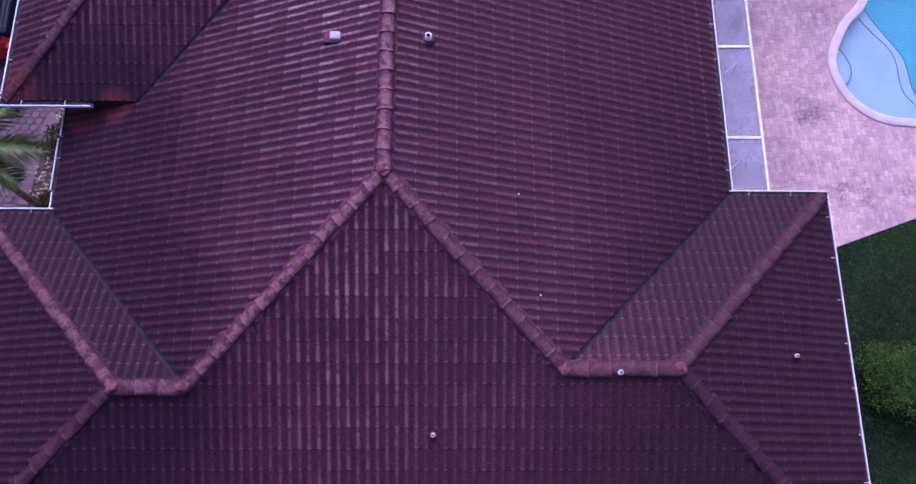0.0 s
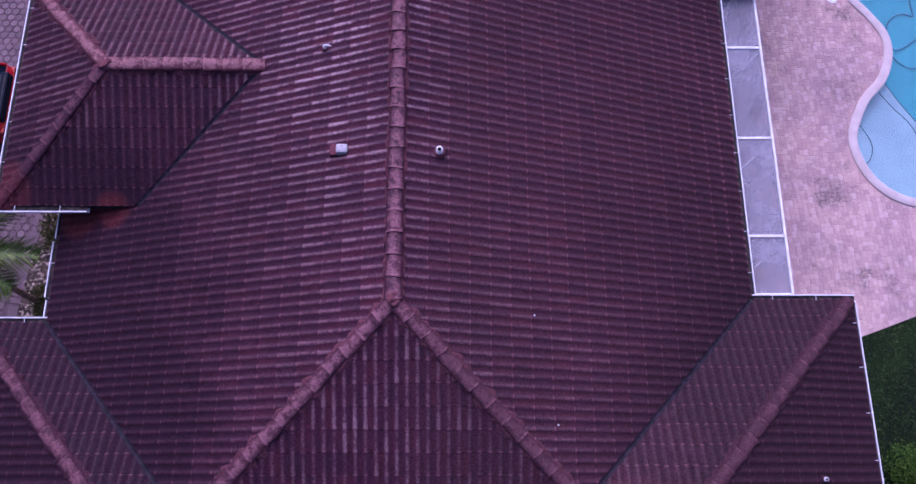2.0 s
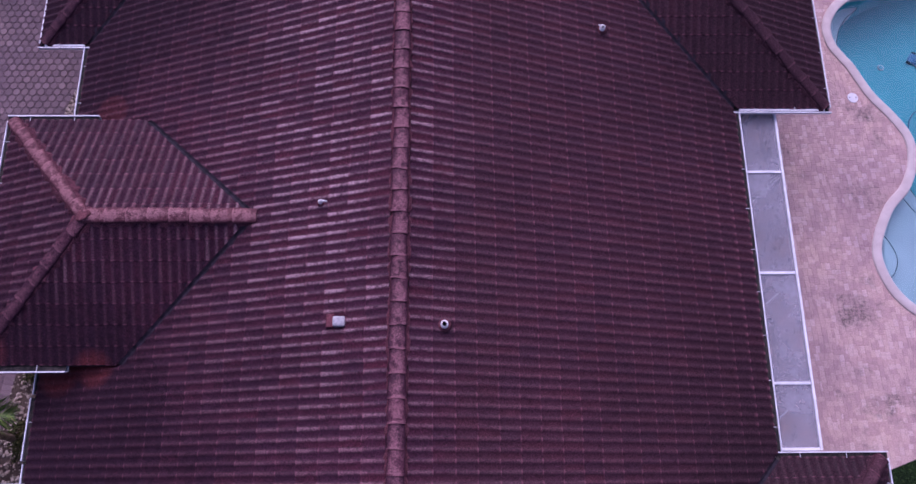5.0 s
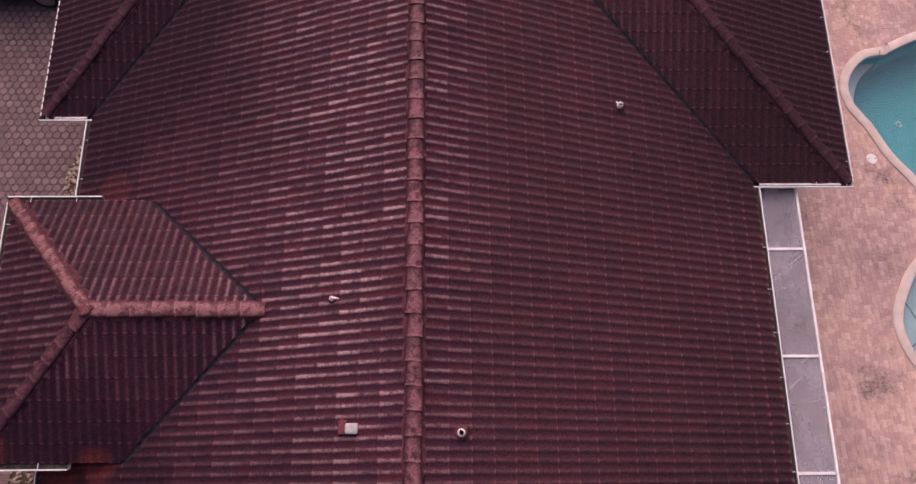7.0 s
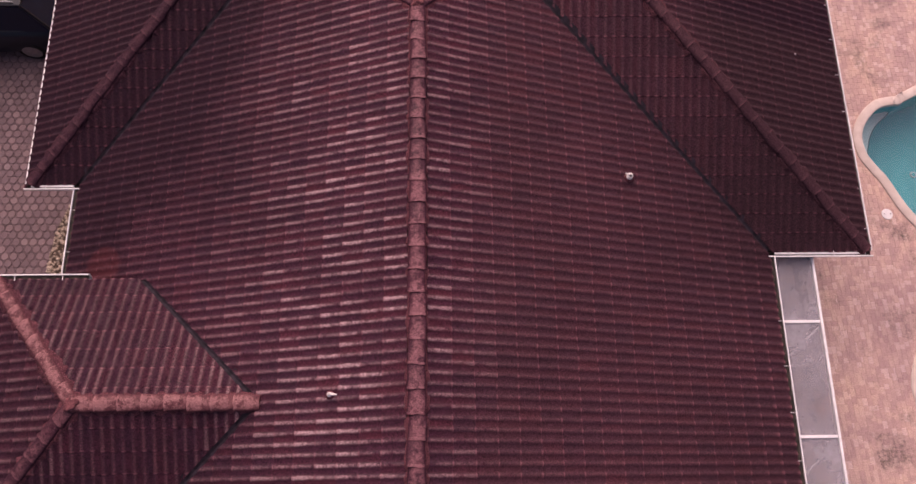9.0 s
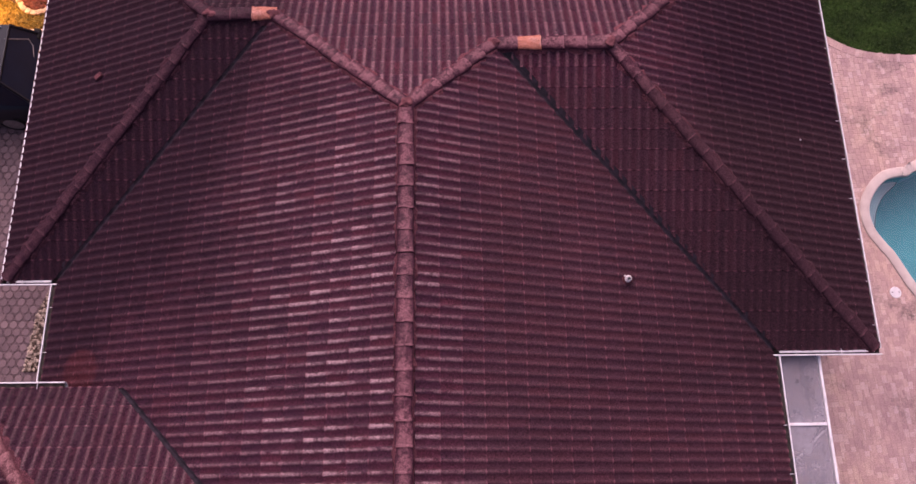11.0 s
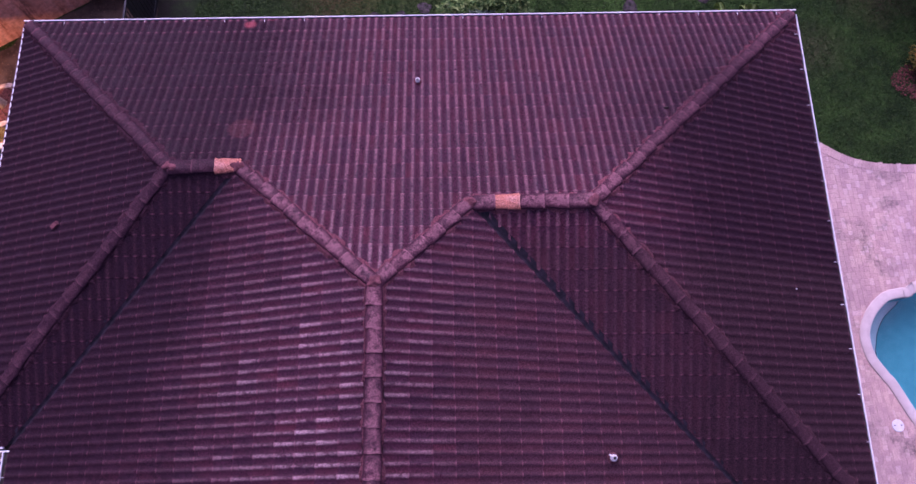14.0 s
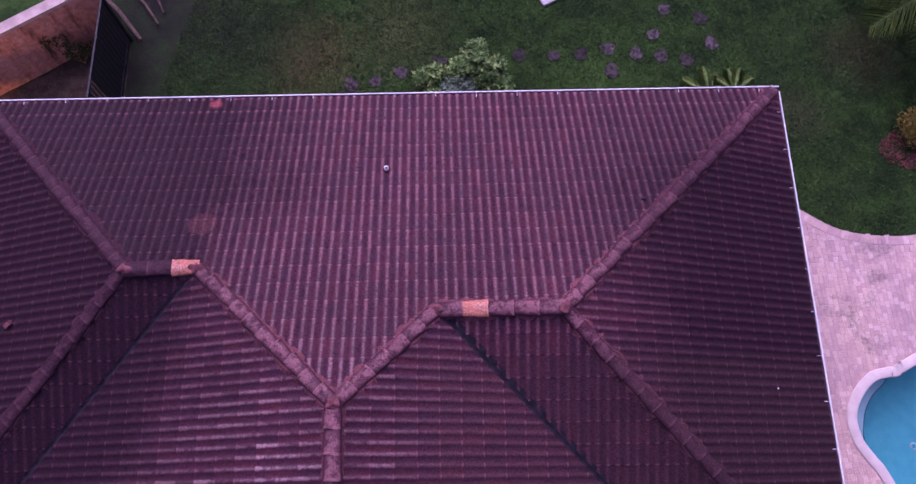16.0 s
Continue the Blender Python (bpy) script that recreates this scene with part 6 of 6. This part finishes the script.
# ---- cars ----
def car(name, label, at, turn, paint_m, length, width, height, pickup, glass_m=M_glass_dark):
    root = thing(name, label, "car")
    root.matrix_basis = pose(at[0], at[1], 0, 0, 0, turn)
    hl, hw = length / 2, width / 2
    stations = [(-hl, 0.45, 0.82, 0.86), (-hl + 0.12, 0.30, 0.95, 0.95), (-hl + 0.9, 0.25, 0.98, 1.0), (0.0, 0.22, 0.98, 1.0), (hl - 1.2, 0.25, 0.95, 1.0), (hl - 0.25, 0.30, 0.82, 0.94), (hl, 0.45, 0.68, 0.82)]
    bm = bmesh.new()
    rows = []
    for x, z0, z1, k in stations:
        w = hw * k
        rows.append([bm.verts.new((x, y, z)) for y, z in ((-w * 0.92, z0), (-w, z0 + 0.12), (-w, (z0 + z1) / 2 + 0.08), (-w * 0.95, z1 - 0.05), (-w * 0.86, z1), (0, z1 + 0.02), (w * 0.86, z1), (w * 0.95, z1 - 0.05), (w, (z0 + z1) / 2 + 0.08), (w, z0 + 0.12), (w * 0.92, z0))])
    for r0, r1 in zip(rows, rows[1:]):
        for k in range(10):
            bm.faces.new((r0[k], r1[k], r1[k + 1], r0[k + 1]))
        bm.faces.new((r0[10], r1[10], r1[0], r0[0]))
    bm.faces.new(rows[0])
    bm.faces.new(rows[-1][::-1])
    bmesh.ops.recalc_face_normals(bm, faces=bm.faces)
    part("body", bm, paint_m, root, "", True)
    c0, c1 = (-0.25, hl - 1.35) if pickup else (-hl + 0.10, hl - 1.35)
    f0, f1 = (c0 + 0.18, c1 - 0.75) if pickup else (c0 + 0.42, c1 - 0.85)
    bm = bmesh.new()
    base = [bm.verts.new(p) for p in ((c0, -hw * 0.88, 0.95), (c1, -hw * 0.86, 0.93), (c1, hw * 0.86, 0.93), (c0, hw * 0.88, 0.95))]
    top = [bm.verts.new(p) for p in ((f0, -hw * 0.68, height - 0.04), (f1, -hw * 0.66, height - 0.04), (f1, hw * 0.66, height - 0.04), (f0, hw * 0.68, height - 0.04))]
    for k in range(4):
        j = (k + 1) % 4
        bm.faces.new((base[k], base[j], top[j], top[k]))
    bm.faces.new(top)
    bmesh.ops.bevel(bm, geom=list(bm.edges), offset=0.03, segments=2, affect="EDGES")
    part("cabin_glass", bm, glass_m, root, "dark tinted glass")
    part("roof_panel", boxed((f0 - 0.02, -hw * 0.69, height - 0.06), (f1 + 0.02, hw * 0.69, height), bevel=0.03), paint_m, root)
    for s in (-1, 1):
        for x0, z0, x1, z1 in ((c0, 0.96, f0, height - 0.03), (c1, 0.94, f1, height - 0.03)):
            bm = bmesh.new()
            tube(bm, [(x0, s * hw * 0.87, z0), (x1, s * hw * 0.68, z1)], 0.035, 6)
            part("pillar", bm, paint_m, root)
        part("tail_light", boxed((-hl - 0.01, s * hw * 0.72 - 0.16, 0.66), (-hl + 0.10, s * hw * 0.72 + 0.16, 0.82), bevel=0.02), M_lamp_glass, root, "red tail light")
        part("headlight", boxed((hl - 0.14, s * hw * 0.62 - 0.17, 0.56), (hl - 0.02, s * hw * 0.62 + 0.17, 0.68), bevel=0.02), M_pvc, root, "clear headlight")
        part("mirror", boxed((c1 - 0.35, s * hw * 1.03 - 0.09, 0.95), (c1 - 0.22, s * hw * 1.03 + 0.09, 1.08), bevel=0.03), paint_m, root)
        for x in (-hl + 0.85, hl - 0.85):
            bm = bmesh.new()
            bmesh.ops.create_cone(bm, cap_ends=True, segments=24, radius1=0.33, radius2=0.33, depth=0.22, matrix=pose(x, s * (hw - 0.12), 0.33, 90))
            bmesh.ops.bevel(bm, geom=[e for e in bm.edges if abs(e.verts[0].co.y - e.verts[1].co.y) < 1e-4], offset=0.03, segments=2, affect="EDGES")
            wheel = part("tyre", bm, M_rubber, root, "black tyre", True)
            bm = bmesh.new()
            bmesh.ops.create_cone(bm, cap_ends=True, segments=20, radius1=0.21, radius2=0.18, depth=0.02, matrix=pose(x, s * (hw - 0.003), 0.33, 90 * s))
            part("rim", bm, M_rim, wheel, "alloy rim")
    part("bumper", boxed((-hl - 0.04, -hw * 0.84, 0.40), (-hl + 0.12, hw * 0.84, 0.60), bevel=0.04), M_rubber, root, "dark rear bumper")
    if pickup:
        part("bed_cover", boxed((-hl + 0.12, -hw * 0.8, 0.98), (c0 - 0.06, hw * 0.8, 1.05), bevel=0.02), M_rubber, root, "black ribbed bed cover")
        for k in range(4):
            y = -hw * 0.6 + k * hw * 0.4
            part("cover_rib", boxed((-hl + 0.16, y - 0.02, 1.05), (c0 - 0.1, y + 0.02, 1.065)), M_rubber, root)
    return root


hatch = car("red_car", "glossy red hatchback with dark tinted rear window", (-10.78, 5.45), 180, M_red, 4.2, 1.75, 1.45, False)
suv = car("black_car", "black sport utility car with pale roof rails on the driveway", (-10.35, 13.53), 180, M_blackcar, 4.8, 1.95, 1.66, False, M_car_glass)
for y in (-0.60, 0.60):
    bm = bmesh.new()
    tube(bm, [(-1.75, y, 1.66), (-1.70, y, 1.70), (-0.2, y, 1.71), (0.6, y, 1.66)], [0.012, 0.016, 0.016, 0.012], 8)
    part("roof_rail", bm, M_rim, suv, "pale metal roof rail")
red_tail = boxed((-2.12, -0.56, 0.80), (-1.80, 0.56, 1.035), bevel=0.05)
tail = part("rear_window", red_tail, M_glass_dark, hatch, "black rear window with grey bars")
for k in range(3):
    part("window_bar", boxed((-2.08 + k * 0.09, -0.48, 1.034), (-2.055 + k * 0.09, 0.42, 1.042)), M_dark_grey, tail)
for k in range(5):
    part("rack_bar", boxed((-2.24 + k * 0.17, -0.92 + 0.03 * k, 1.02), (-2.10 + k * 0.17, -0.68 + 0.03 * k, 1.13 + 0.012 * (k % 2)), bevel=0.025), M_rubber, suv, "black ribbed side cladding")
bm = bmesh.new()
tube(bm, [(-1.86, -0.32, 1.665), (-2.11, -0.56, 1.27), (-2.17, -0.46, 1.17), (-2.20, -0.22, 1.12)], [0.005, 0.007, 0.007, 0.004], 6)
part("window_trim", bm, M_vent, suv, "greyish window trim")
part("sunroof", boxed((-1.35, -0.34, 1.655), (-0.75, 0.34, 1.668), bevel=0.004), M_glass_dark, suv, "dark glass sunroof")
